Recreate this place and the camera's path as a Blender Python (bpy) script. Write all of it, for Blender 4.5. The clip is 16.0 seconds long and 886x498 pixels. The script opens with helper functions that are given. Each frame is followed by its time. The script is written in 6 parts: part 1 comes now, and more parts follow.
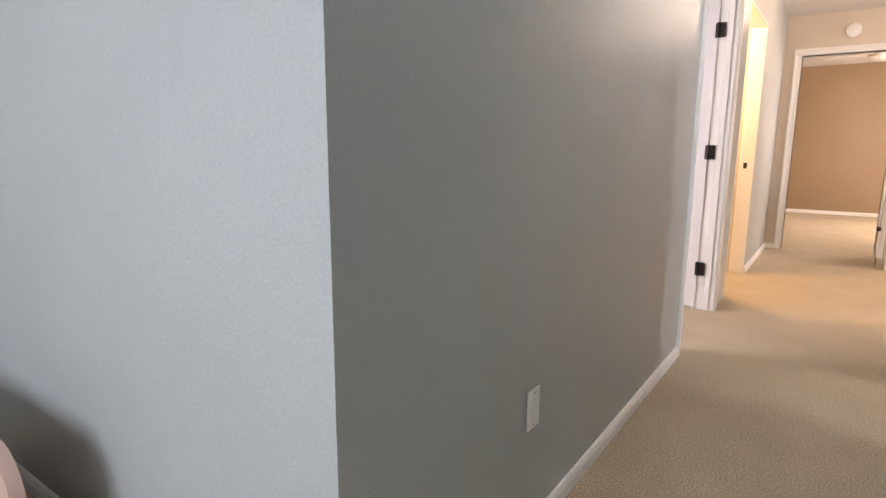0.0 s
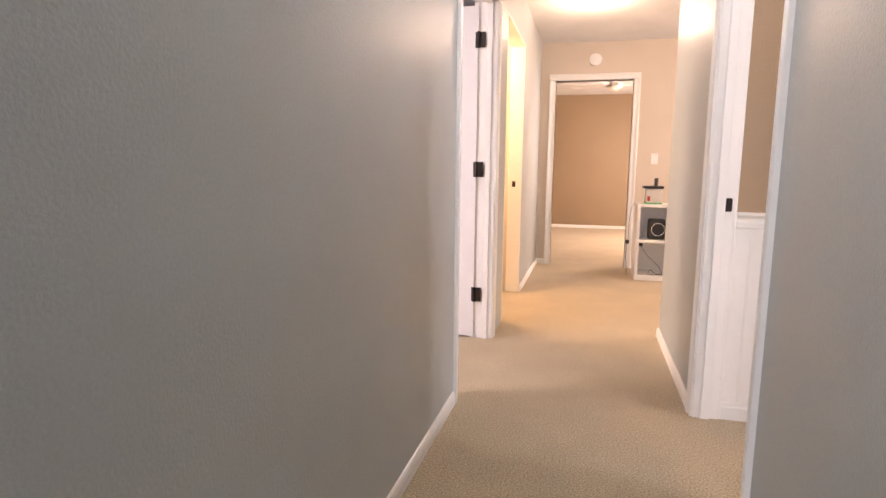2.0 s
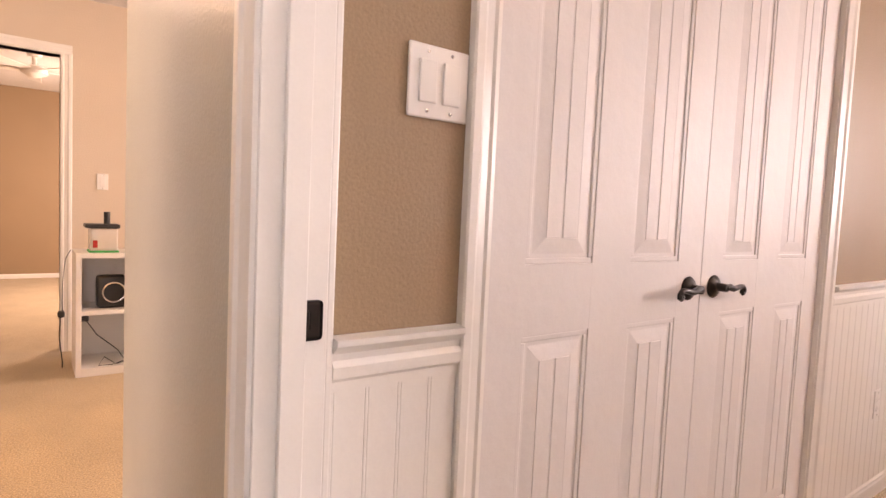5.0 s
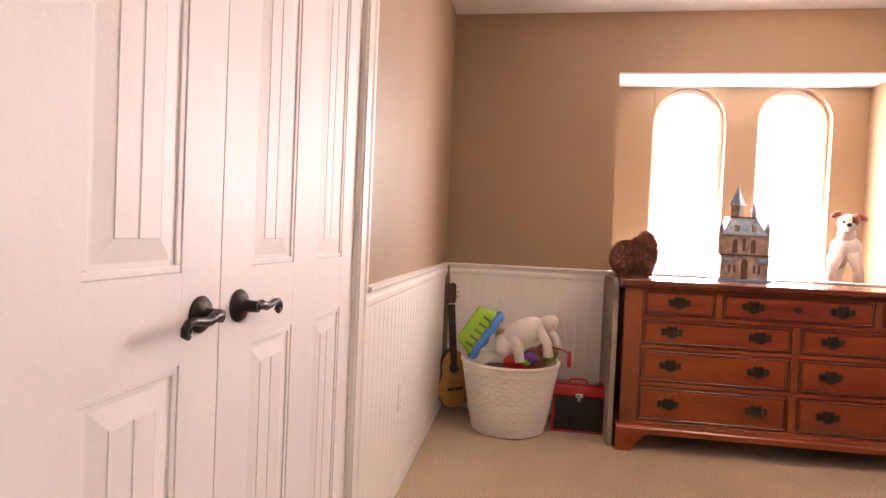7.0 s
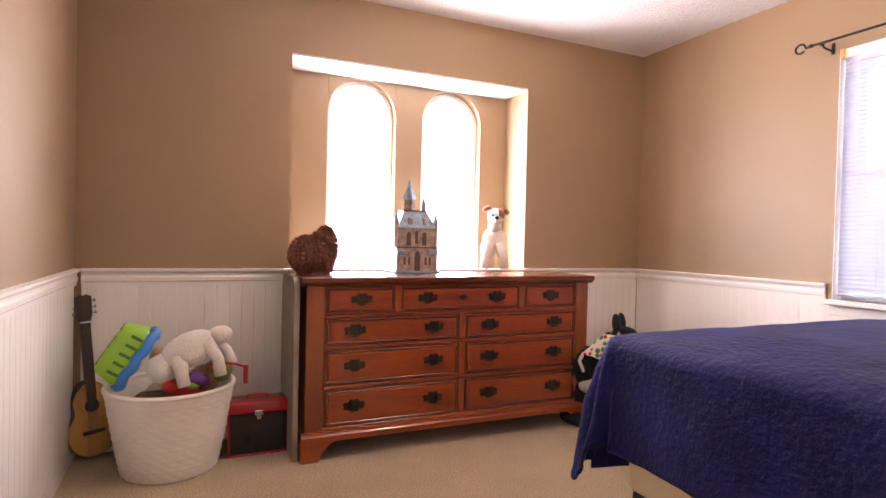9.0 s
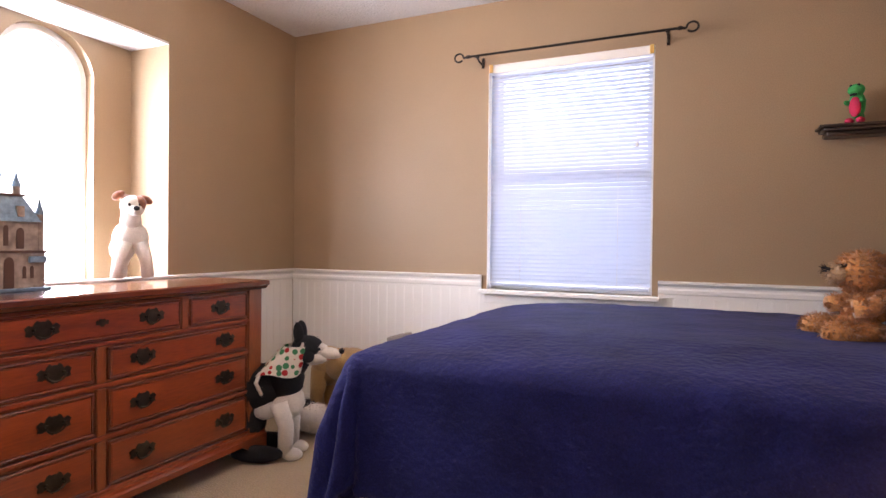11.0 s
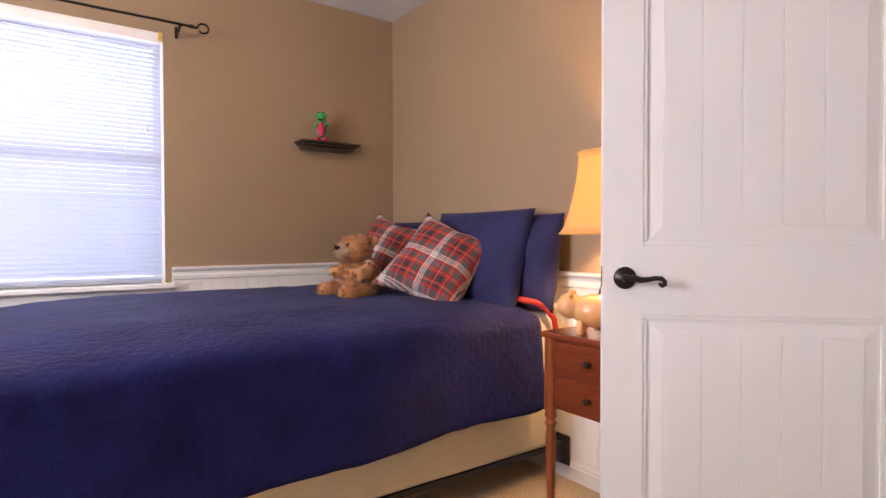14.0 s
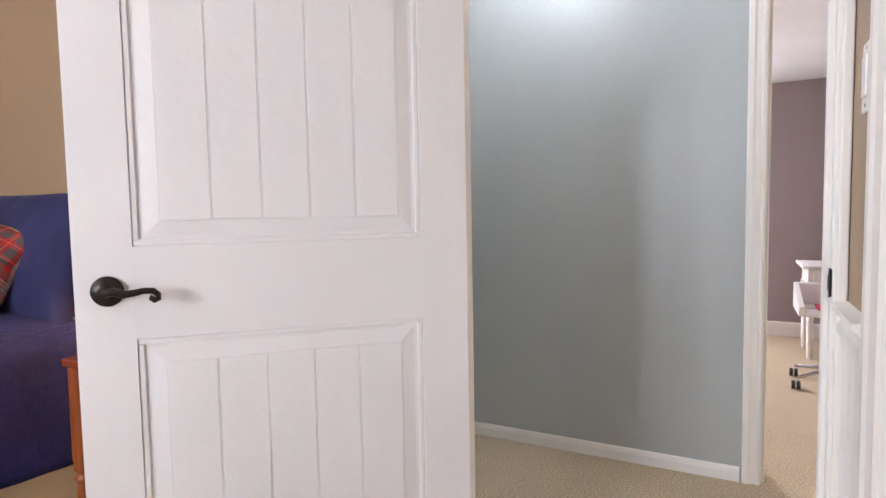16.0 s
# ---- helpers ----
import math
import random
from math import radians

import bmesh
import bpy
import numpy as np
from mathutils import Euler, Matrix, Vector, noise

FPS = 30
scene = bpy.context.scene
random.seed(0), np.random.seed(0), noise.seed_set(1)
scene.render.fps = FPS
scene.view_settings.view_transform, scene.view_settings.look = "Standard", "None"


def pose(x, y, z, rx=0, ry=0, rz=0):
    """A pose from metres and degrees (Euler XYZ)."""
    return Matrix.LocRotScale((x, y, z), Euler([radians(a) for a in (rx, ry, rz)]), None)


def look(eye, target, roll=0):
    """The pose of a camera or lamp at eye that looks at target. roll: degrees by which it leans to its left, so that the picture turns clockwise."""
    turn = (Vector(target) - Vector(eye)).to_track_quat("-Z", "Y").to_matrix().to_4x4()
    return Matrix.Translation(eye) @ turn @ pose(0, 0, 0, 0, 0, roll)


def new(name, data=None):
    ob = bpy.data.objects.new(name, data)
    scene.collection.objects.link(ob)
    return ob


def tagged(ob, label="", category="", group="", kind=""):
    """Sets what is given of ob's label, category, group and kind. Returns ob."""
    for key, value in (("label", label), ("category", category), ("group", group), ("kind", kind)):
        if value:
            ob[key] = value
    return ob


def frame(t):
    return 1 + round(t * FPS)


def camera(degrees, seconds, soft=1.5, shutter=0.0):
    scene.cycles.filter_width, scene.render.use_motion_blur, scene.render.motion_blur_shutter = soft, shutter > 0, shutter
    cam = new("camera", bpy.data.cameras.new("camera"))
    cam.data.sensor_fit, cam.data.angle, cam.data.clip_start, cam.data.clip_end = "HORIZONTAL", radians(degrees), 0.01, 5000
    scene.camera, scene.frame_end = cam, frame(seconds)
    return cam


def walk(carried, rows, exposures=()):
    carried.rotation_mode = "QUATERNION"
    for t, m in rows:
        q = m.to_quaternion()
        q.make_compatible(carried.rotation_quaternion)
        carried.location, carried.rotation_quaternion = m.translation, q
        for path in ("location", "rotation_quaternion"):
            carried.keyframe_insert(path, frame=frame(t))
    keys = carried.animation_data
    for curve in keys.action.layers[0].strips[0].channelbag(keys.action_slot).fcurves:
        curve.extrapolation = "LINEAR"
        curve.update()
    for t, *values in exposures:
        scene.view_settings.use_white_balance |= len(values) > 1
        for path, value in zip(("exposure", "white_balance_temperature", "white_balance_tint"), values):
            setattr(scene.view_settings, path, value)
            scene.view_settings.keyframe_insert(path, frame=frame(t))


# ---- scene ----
cam = camera(76.5, 16.0)
PATH = [
    (0, (-0.581, -3.207, 1.092), (-1.711, -1.596, 0.734), 0.3),
    (0.5, (-0.591, -3.15, 1.072), (-1.541, -1.417, 0.767), 0.3),
    (1, (-0.605, -3.08, 1.061), (-1.338, -1.242, 0.771), 0.3),
    (1.5, (-0.631, -2.901, 1.055), (-1.254, -1.023, 0.765), 0.4),
    (2, (-0.637, -2.561, 1.062), (-1.13, -0.643, 0.782), 0.6),
    (2.5, (-0.676, -2.198, 1.059), (-1.025, -0.244, 0.808), 0.7),
    (3, (-0.679, -1.816, 1.071), (-0.88, 0.161, 0.845), 1.0),
    (3.2, (-0.652, -1.696, 1.074), (-0.831, 0.284, 0.854), 0.9),
    (5.3, (-0.326, -0.658, 1.085), (1.07, 0.77, 0.97), 2.8),
    (5.5, (-0.274, -0.617, 1.082), (1.237, 0.69, 0.971), 2.9),
    (6, (-0.151, -0.538, 1.089), (1.617, 0.393, 1.002), 2.9),
    (6.5, (-0.006, -0.509, 1.082), (1.905, 0.077, 1.017), 2.5),
    (7, (0.111, -0.494, 1.069), (2.089, -0.202, 1.019), 2.5),
    (7.5, (0.149, -0.467, 1.067), (2.148, -0.518, 1.027), 2.1),
    (8, (0.172, -0.487, 1.069), (2.152, -0.765, 1.031), 1.7),
    (8.2, (0.206, -0.513, 1.07), (2.17, -0.888, 1.032), 1.7),
    (10.3, (0.926, -0.49, 1.088), (2.237, -2.0, 1.057), 0.9),
    (10.5, (0.998, -0.499, 1.087), (2.201, -2.097, 1.057), 1.0),
    (11, (1.143, -0.483, 1.076), (1.966, -2.306, 1.056), 0.6),
    (11.5, (1.297, -0.439, 1.063), (1.771, -2.382, 1.034), 0.5),
    (12, (1.449, -0.449, 1.042), (1.601, -2.443, 1.016), 0.3),
    (12.5, (1.631, -0.462, 1.014), (1.434, -2.452, 1.006), 0.1),
    (13, (1.756, -0.409, 1.032), (1.197, -2.329, 1.01), -0.1),
    (13.5, (1.859, -0.374, 1.04), (0.959, -2.16, 1.005), -0.2),
    (14, (1.866, -0.341, 1.045), (0.701, -1.966, 1.007), -0.1),
    (14.5, (1.826, -0.284, 1.061), (0.427, -1.712, 1.001), -0.6),
    (15, (1.716, -0.234, 1.064), (0.183, -1.517, 0.995), -1.1),
    (15.5, (1.532, -0.215, 1.071), (-0.146, -1.3, 0.969), -1.3),
    (16, (1.253, -0.187, 1.081), (-0.513, -1.117, 0.952), -1.0),
]
EXPOSURES = [(0, 0.75, 6900, 22), (1.5, 0.85, 7300, 28), (3, 0.95, 7300, 30), (5.5, 0.70, 8500, 37), (6.5, 0.84, 8300, 37), (8, 0.95, 8000, 38),
             (10.5, 0.72, 6750, 24), (12.5, 0.64, 6850, 31), (14, 0.72, 6850, 26), (16, 0.85, 6400, 18)]
walk(cam, [(t, look(eye, target, roll)) for t, eye, target, roll in PATH], EXPOSURES)

# ---- world, sun and lights ----
world = bpy.data.worlds.new("world")
scene.world = world
world.use_nodes = True
wn = world.node_tree
sky = wn.nodes.new("ShaderNodeTexSky")
sky.sky_type, sky.sun_disc = "NISHITA", False
SUN_WAY = Vector((-0.50, -0.87, -0.81)).normalized()
sky.sun_elevation = math.asin(-SUN_WAY.z)
sky.sun_rotation = math.atan2(-SUN_WAY.x, -SUN_WAY.y)
wn.links.new(sky.outputs[0], wn.nodes["Background"].inputs[0])
wn.nodes["Background"].inputs[1].default_value = 0.12

sun_data = bpy.data.lights.new("sun", "SUN")
sun_data.energy, sun_data.angle, sun_data.color = 3.0, radians(0.6), (1.0, 0.95, 0.87)
sun = new("sun", sun_data)
sun.matrix_world = look((8, 8, 8), Vector((8, 8, 8)) + SUN_WAY)


def area_light(name, eye, target, w, h, watts, color):
    data = bpy.data.lights.new(name, "AREA")
    data.shape, data.size, data.size_y, data.energy, data.color = "RECTANGLE", w, h, watts, color
    ob = new(name, data)
    ob.matrix_world = look(eye, target)
    return ob


DAY = (0.78, 0.89, 1.0)
area_light("daylight_bay_a", (3.93, -1.48, 1.42), (0, -1.48, 1.2), 0.40, 1.1, 32, DAY)
area_light("daylight_bay_b", (3.93, -2.10, 1.42), (0, -2.10, 1.2), 0.40, 1.1, 32, DAY)
area_light("daylight_blind", (1.78, -3.70, 1.45), (1.78, 0, 1.45), 0.84, 1.2, 19, (0.70, 0.84, 1.0))
area_light("daylight_landing", (-1.5, -5.95, 1.6), (-1.5, 0, 1.15), 1.5, 1.25, 62, (0.72, 0.86, 1.0))
# Added side-room lights; the windows they stand for are unseen and assumed.
area_light("fill_loft", (2.9, 2.6, 1.5), (-1, 2.6, 1.0), 1.3, 1.2, 42, (1.0, 0.93, 0.88))
area_light("fill_desk_room", (-4.15, -1.55, 1.5), (-1, -0.2, 0.8), 1.3, 1.3, 80, (0.9, 0.93, 1.0))
area_light("fill_far_room", (1.3, 6.2, 1.5), (-1, 6.2, 1.0), 1.3, 1.3, 80, (1.0, 0.9, 0.78))


def bulb(name, at, watts, color, radius=0.05):
    data = bpy.data.lights.new(name, "POINT")
    data.energy, data.color, data.shadow_soft_size = watts, color, radius
    ob = new(name, data)
    ob.location = at
    return ob


bulb("bath_lamp", (-1.9, 1.8, 2.1), 40, (1.0, 0.78, 0.45), 0.08)
bulb("table_lamp_bulb", (0.19, -1.635, 1.21), 24, (1.0, 0.62, 0.25), 0.03)
# Fill light added near the ceiling; no bedroom fixture is known.
bulb("bedroom_fill", (2.2, -2.1, 2.25), 18, (1.0, 0.82, 0.62), 0.12)
# Unseen hall lights: the near one inferred from wall gloss, the far one assumed.
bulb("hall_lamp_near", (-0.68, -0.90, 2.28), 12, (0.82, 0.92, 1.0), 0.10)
bulb("hall_far_fill", (-0.65, 2.4, 2.25), 11, (1.0, 0.8, 0.6), 0.1)


# ---- materials ----
def material(name, color, rough=0.6, metal=0.0, vary=0.06, scale=3.0, bump=0.0, bump_scale=60.0, fine=0.0, fine_scale=200.0,
             second=None, coat=0.0, sheen=0.0, distance=0.004):
    """A surface with cloudy and fine variation of colour and a fine relief."""
    m = bpy.data.materials.new(name)
    m.use_nodes = True
    t = m.node_tree
    n, l = t.nodes, t.links
    b = n["Principled BSDF"]
    b.inputs["Metallic"].default_value = metal
    b.inputs["Coat Weight"].default_value = coat
    b.inputs["Sheen Weight"].default_value = sheen
    co = n.new("ShaderNodeTexCoord")
    big = n.new("ShaderNodeTexNoise")
    big.inputs["Scale"].default_value, big.inputs["Detail"].default_value = scale, 5
    l.new(co.outputs["Object"], big.inputs["Vector"])
    small = n.new("ShaderNodeTexNoise")
    small.inputs["Scale"].default_value, small.inputs["Detail"].default_value = fine_scale, 2
    l.new(co.outputs["Object"], small.inputs["Vector"])
    ramp = n.new("ShaderNodeMix")
    ramp.data_type = "RGBA"
    other = second or tuple(c * (1 - vary * 2.2) for c in color)
    ramp.inputs["A"].default_value = (*[min(1, c * (1 + vary * 0.5)) for c in color], 1)
    ramp.inputs["B"].default_value = (*other, 1)
    fac = n.new("ShaderNodeMapRange")
    fac.inputs["From Min"].default_value, fac.inputs["From Max"].default_value = 0.3, 0.7
    l.new(big.outputs["Fac"], fac.inputs["Value"])
    l.new(fac.outputs["Result"], ramp.inputs["Factor"])
    hue = n.new("ShaderNodeMix")
    hue.data_type, hue.blend_type = "RGBA", "MULTIPLY"
    hue.inputs["Factor"].default_value = 1.0
    grain = n.new("ShaderNodeMapRange")
    grain.inputs["From Min"].default_value, grain.inputs["From Max"].default_value = 0.25, 0.75
    grain.inputs["To Min"].default_value, grain.inputs["To Max"].default_value = 1 - fine, 1 + fine * 0.4
    l.new(small.outputs["Fac"], grain.inputs["Value"])
    l.new(ramp.outputs["Result"], hue.inputs["A"])
    l.new(grain.outputs["Result"], hue.inputs["B"])
    l.new(hue.outputs["Result"], b.inputs["Base Color"])
    r = n.new("ShaderNodeMapRange")
    r.inputs["To Min"].default_value, r.inputs["To Max"].default_value = max(0.03, rough - 0.07), min(1, rough + 0.07)
    l.new(big.outputs["Fac"], r.inputs["Value"])
    l.new(r.outputs["Result"], b.inputs["Roughness"])
    if bump:
        rel = n.new("ShaderNodeTexNoise")
        rel.inputs["Scale"].default_value, rel.inputs["Detail"].default_value = bump_scale, 3
        l.new(co.outputs["Object"], rel.inputs["Vector"])
        bp = n.new("ShaderNodeBump")
        bp.inputs["Strength"].default_value, bp.inputs["Distance"].default_value = bump, distance
        l.new(rel.outputs["Fac"], bp.inputs["Height"])
        l.new(bp.outputs["Normal"], b.inputs["Normal"])
    return m


def wood(name, light, dark, rough=0.3, axis="X", scale=9.0, coat=0.3):
    """Figured wood: long bands along one axis with fine streaks."""
    m = bpy.data.materials.new(name)
    m.use_nodes = True
    n, l = m.node_tree.nodes, m.node_tree.links
    b = n["Principled BSDF"]
    co = n.new("ShaderNodeTexCoord")
    mp = n.new("ShaderNodeMapping")
    s = {"X": (0.12, 1, 1), "Y": (1, 0.12, 1), "Z": (1, 1, 0.12)}[axis]
    mp.inputs["Scale"].default_value = s
    l.new(co.outputs["Object"], mp.inputs["Vector"])
    a = n.new("ShaderNodeTexNoise")
    a.inputs["Scale"].default_value, a.inputs["Detail"].default_value, a.inputs["Distortion"].default_value = scale, 6, 1.2
    l.new(mp.outputs[0], a.inputs["Vector"])
    f = n.new("ShaderNodeTexNoise")
    f.inputs["Scale"].default_value, f.inputs["Detail"].default_value = scale * 22, 3
    l.new(mp.outputs[0], f.inputs["Vector"])
    add = n.new("ShaderNodeMath")
    add.operation = "MULTIPLY_ADD"
    add.inputs[1].default_value = 0.45
    l.new(f.outputs["Fac"], add.inputs[0])
    l.new(a.outputs["Fac"], add.inputs[2])
    rm = n.new("ShaderNodeValToRGB")
    rm.color_ramp.elements[0].position, rm.color_ramp.elements[1].position = 0.5, 0.95
    rm.color_ramp.elements[0].color, rm.color_ramp.elements[1].color = (*dark, 1), (*light, 1)
    l.new(add.outputs[0], rm.inputs[0])
    l.new(rm.outputs[0], b.inputs["Base Color"])
    b.inputs["Roughness"].default_value = rough
    b.inputs["Coat Weight"].default_value = coat
    b.inputs["Coat Roughness"].default_value = 0.15
    bp = n.new("ShaderNodeBump")
    bp.inputs["Strength"].default_value, bp.inputs["Distance"].default_value = 0.15, 0.001
    l.new(f.outputs["Fac"], bp.inputs["Height"])
    l.new(bp.outputs[0], b.inputs["Normal"])
    return m


M_GREY = material("grey_wall_paint", (0.415, 0.43, 0.412), 0.36, vary=0.03, scale=1.4, bump=0.30, bump_scale=140, fine=0.08, fine_scale=170)
M_BROWN = material("tan_wall_paint", (0.338, 0.228, 0.134), 0.5, vary=0.035, scale=1.6, bump=0.26, bump_scale=150, fine=0.13, fine_scale=200)
M_CREAM = material("warm_white_wall_paint", (0.62, 0.52, 0.41), 0.5, vary=0.03, scale=1.6, bump=0.4, bump_scale=100, fine=0.05)
M_MAUVE = material("mauve_wall_paint", (0.34, 0.28, 0.28), 0.5, vary=0.03, scale=1.6, bump=0.4, bump_scale=100, fine=0.05)
M_CEIL = material("ceiling_texture_paint", (0.76, 0.74, 0.72), 0.85, vary=0.03, bump=0.9, bump_scale=70, fine=0.08, fine_scale=90, distance=0.008)
M_WHITE = material("white_trim_paint", (0.80, 0.77, 0.72), 0.34, vary=0.02, scale=2.5, bump=0.12, bump_scale=40, fine=0.02)
M_DOOR = material("white_door_paint", (0.74, 0.71, 0.69), 0.5, vary=0.02, scale=2.0, bump=0.25, bump_scale=30, fine=0.03)
M_CARPET = material("beige_cut_pile_carpet", (0.60, 0.46, 0.29), 0.95, vary=0.05, scale=3.5, bump=1.0, bump_scale=150, fine=0.62, fine_scale=150, sheen=0.2, distance=0.008)
M_BRONZE = material("oil_rubbed_bronze", (0.035, 0.028, 0.024), 0.35, metal=0.75, vary=0.1, scale=30, bump=0.1, bump_scale=90)
M_CHERRY = wood("cherry_wood_across", (0.36, 0.070, 0.016), (0.17, 0.028, 0.008), 0.28, "Y", 7.0)
M_CHERRY_Z = wood("cherry_wood_upright", (0.33, 0.085, 0.020), (0.15, 0.032, 0.009), 0.3, "Z", 7.0)
M_NIGHT = wood("dark_cherry_wood_across", (0.21, 0.042, 0.012), (0.095, 0.017, 0.006), 0.26, "Y", 8.0)
M_NIGHT_Z = wood("dark_cherry_wood_upright", (0.26, 0.062, 0.014), (0.12, 0.024, 0.007), 0.28, "Z", 8.0)
M_CHERRY_TOP = wood("cherry_wood_top", (0.20, 0.05, 0.016), (0.09, 0.02, 0.008), 0.22, "Y", 7.0, 0.6)
M_BRASS = material("antique_brass", (0.055, 0.042, 0.028), 0.42, metal=0.7, vary=0.2, scale=40, bump=0.2, bump_scale=120)
M_NAVY = material("navy_quilted_cotton", (0.011, 0.013, 0.105), 0.8, vary=0.2, scale=4, bump=1.0, bump_scale=46, fine=0.4, fine_scale=200, sheen=0.04, distance=0.008)
M_GLASS = bpy.data.materials.new("window_glass")
M_GLASS.use_nodes = True
M_GLASS.node_tree.nodes["Principled BSDF"].inputs["Transmission Weight"].default_value = 1.0
M_GLASS.node_tree.nodes["Principled BSDF"].inputs["Roughness"].default_value = 0.02


for m in (M_NAVY, M_CARPET):
    m.node_tree.nodes["Principled BSDF"].inputs["Specular IOR Level"].default_value = 0.2


# ---- mesh helpers ----
def add_box(bm, lo, hi, bevel=0.0, segments=2):
    """Adds a box, its edges rounded by bevel."""
    lo, hi = [min(a, b) for a, b in zip(lo, hi)], [max(a, b) for a, b in zip(lo, hi)]
    made = bmesh.ops.create_cube(bm, size=1.0)["verts"]
    for v in made:
        v.co = Vector([lo[i] + (v.co[i] + 0.5) * (hi[i] - lo[i]) for i in range(3)])
    if bevel:
        edges = list({e for v in made for e in v.link_edges})
        bmesh.ops.bevel(bm, geom=edges, offset=bevel, segments=segments, affect="EDGES", profile=0.5)
    return made


def box_bm(lo, hi, bevel=0.0, segments=2):
    bm = bmesh.new()
    add_box(bm, lo, hi, bevel, segments)
    return bm


def add_lathe(bm, profile, centre=(0, 0, 0), steps=24, axis="Z"):
    """Turns a profile of (radius, height) round an axis."""
    rings = []
    for r, h in profile:
        ring = []
        for k in range(steps):
            a = 2 * math.pi * k / steps
            p = (r * math.cos(a), r * math.sin(a), h)
            if axis == "X":
                p = (p[2], p[0], p[1])
            elif axis == "Y":
                p = (p[0], p[2], p[1])
            ring.append(bm.verts.new(Vector(centre) + Vector(p)))
        rings.append(ring)
    for a, b in zip(rings, rings[1:]):
        for k in range(steps):
            bm.faces.new((a[k], a[(k + 1) % steps], b[(k + 1) % steps], b[k]))
    for ring in (rings[0], rings[-1]):
        if (ring[0].co - ring[steps // 2].co).length > 1e-5:
            bm.faces.new(ring)
    return bm


def add_tube(bm, points, radius, steps=10):
    """A round bar along points; radius one number, or one for each point."""
    pts = [Vector(p) for p in points]
    radii = radius if isinstance(radius, (list, tuple)) else [radius] * len(pts)
    rings, up = [], None
    for i, p in enumerate(pts):
        d = (pts[min(i + 1, len(pts) - 1)] - pts[max(i - 1, 0)]).normalized()
        if up is None:
            up = d.orthogonal().normalized()
        side = d.cross(up).normalized()
        up = side.cross(d).normalized()
        rings.append([bm.verts.new(p + radii[i] * (math.cos(a) * up + math.sin(a) * side))
                      for a in [2 * math.pi * k / steps for k in range(steps)]])
    for a, b in zip(rings, rings[1:]):
        for k in range(steps):
            bm.faces.new((a[k], a[(k + 1) % steps], b[(k + 1) % steps], b[k]))
    bm.faces.new(rings[0])
    bm.faces.new(rings[-1])
    return bm


def add_ball(bm, centre, radii, turn=None, rough=0.0, freq=6.0, u=20, v=12):
    """A rounded body, stretched, turned and slightly uneven."""
    made = bmesh.ops.create_uvsphere(bm, u_segments=u, v_segments=v, radius=1.0)["verts"]
    for w in made:
        c = w.co.copy()
        if rough:
            c *= 1 + rough * noise.noise(c * freq + Vector(centre) * 7)
        c = Vector((c.x * radii[0], c.y * radii[1], c.z * radii[2]))
        if turn is not None:
            c = turn @ c
        w.co = c + Vector(centre)
    return bm


def add_prism(bm, outline, lo, hi, axis="Z"):
    """Extrudes a closed outline of (a, b) from lo to hi along an axis; a, b are the other two axes in order."""
    def place(a, b, c):
        return {"X": (c, a, b), "Y": (a, c, b), "Z": (a, b, c)}[axis]
    low = [bm.verts.new(place(a, b, lo)) for a, b in outline]
    top = [bm.verts.new(place(a, b, hi)) for a, b in outline]
    n = len(outline)
    bm.faces.new(low)
    bm.faces.new(top)
    for k in range(n):
        bm.faces.new((low[k], low[(k + 1) % n], top[(k + 1) % n], top[k]))
    return bm


def part(name, bm, mat, parent=None, label="", smooth=False, kind="", at=None):
    """Links a bmesh as one mesh object under a thing, a part or nothing."""
    bmesh.ops.recalc_face_normals(bm, faces=bm.faces)
    me = bpy.data.meshes.new(name)
    bm.to_mesh(me)
    bm.free()
    if mat:
        me.materials.append(mat)
    if smooth:
        me.shade_smooth()
        me.set_sharp_from_angle(angle=radians(40 if smooth is True else smooth))
    ob = new(name, me)
    if parent is not None:
        ob.parent = parent
    if at is not None:
        ob.location = at
    return tagged(ob, label, kind=kind)


def thing(name, at, turn, label, category, group=""):
    """An empty at a thing's base, to which its parts belong."""
    e = new(name)
    e.empty_display_size = 0.1
    e.location, e.rotation_euler = at, (0, 0, radians(turn))
    return tagged(e, label, category, group)


def structure(name, bm, mat, label="", smooth=False, category="structure"):
    ob = part(name, bm, mat, None, label, smooth)
    return tagged(ob, label, category, kind="structure")


# ---- the plan ----
W, D, H = 3.60, 3.50, 2.44       # bedroom: x 0..W, y -D..0, ceiling
HX, T = -1.20, 0.115             # the hall's other side, thickness of walls
Y_END = 3.94                     # end of the hall
DOOR_H = 2.04
DR0, DR1 = -0.838, -0.024        # bedroom doorway, along y
OP0, OP1 = -0.095, 0.865           # doorway of the room across the hall
O20, O21 = 1.30, 2.32            # lit opening further on
RW_END = 1.22                    # where the hall's right wall ends
CORNER = -2.62                   # where the hall's left wall begins


def wall_x(name, x0, x1, y0, y1, holes, mat, label, top=H):
    """A wall between x0 and x1 that runs along y, with holes (y0, y1, z0, z1)."""
    bm = bmesh.new()
    y = y0
    for a, b, c, d in sorted(holes):
        if a > y:
            add_box(bm, (x0, y, 0), (x1, a, top))
        if c > 0:
            add_box(bm, (x0, a, 0), (x1, b, c))
        if d < top:
            add_box(bm, (x0, a, d), (x1, b, top))
        y = b
    if y < y1:
        add_box(bm, (x0, y, 0), (x1, y1, top))
    return structure(name, bm, mat, label)


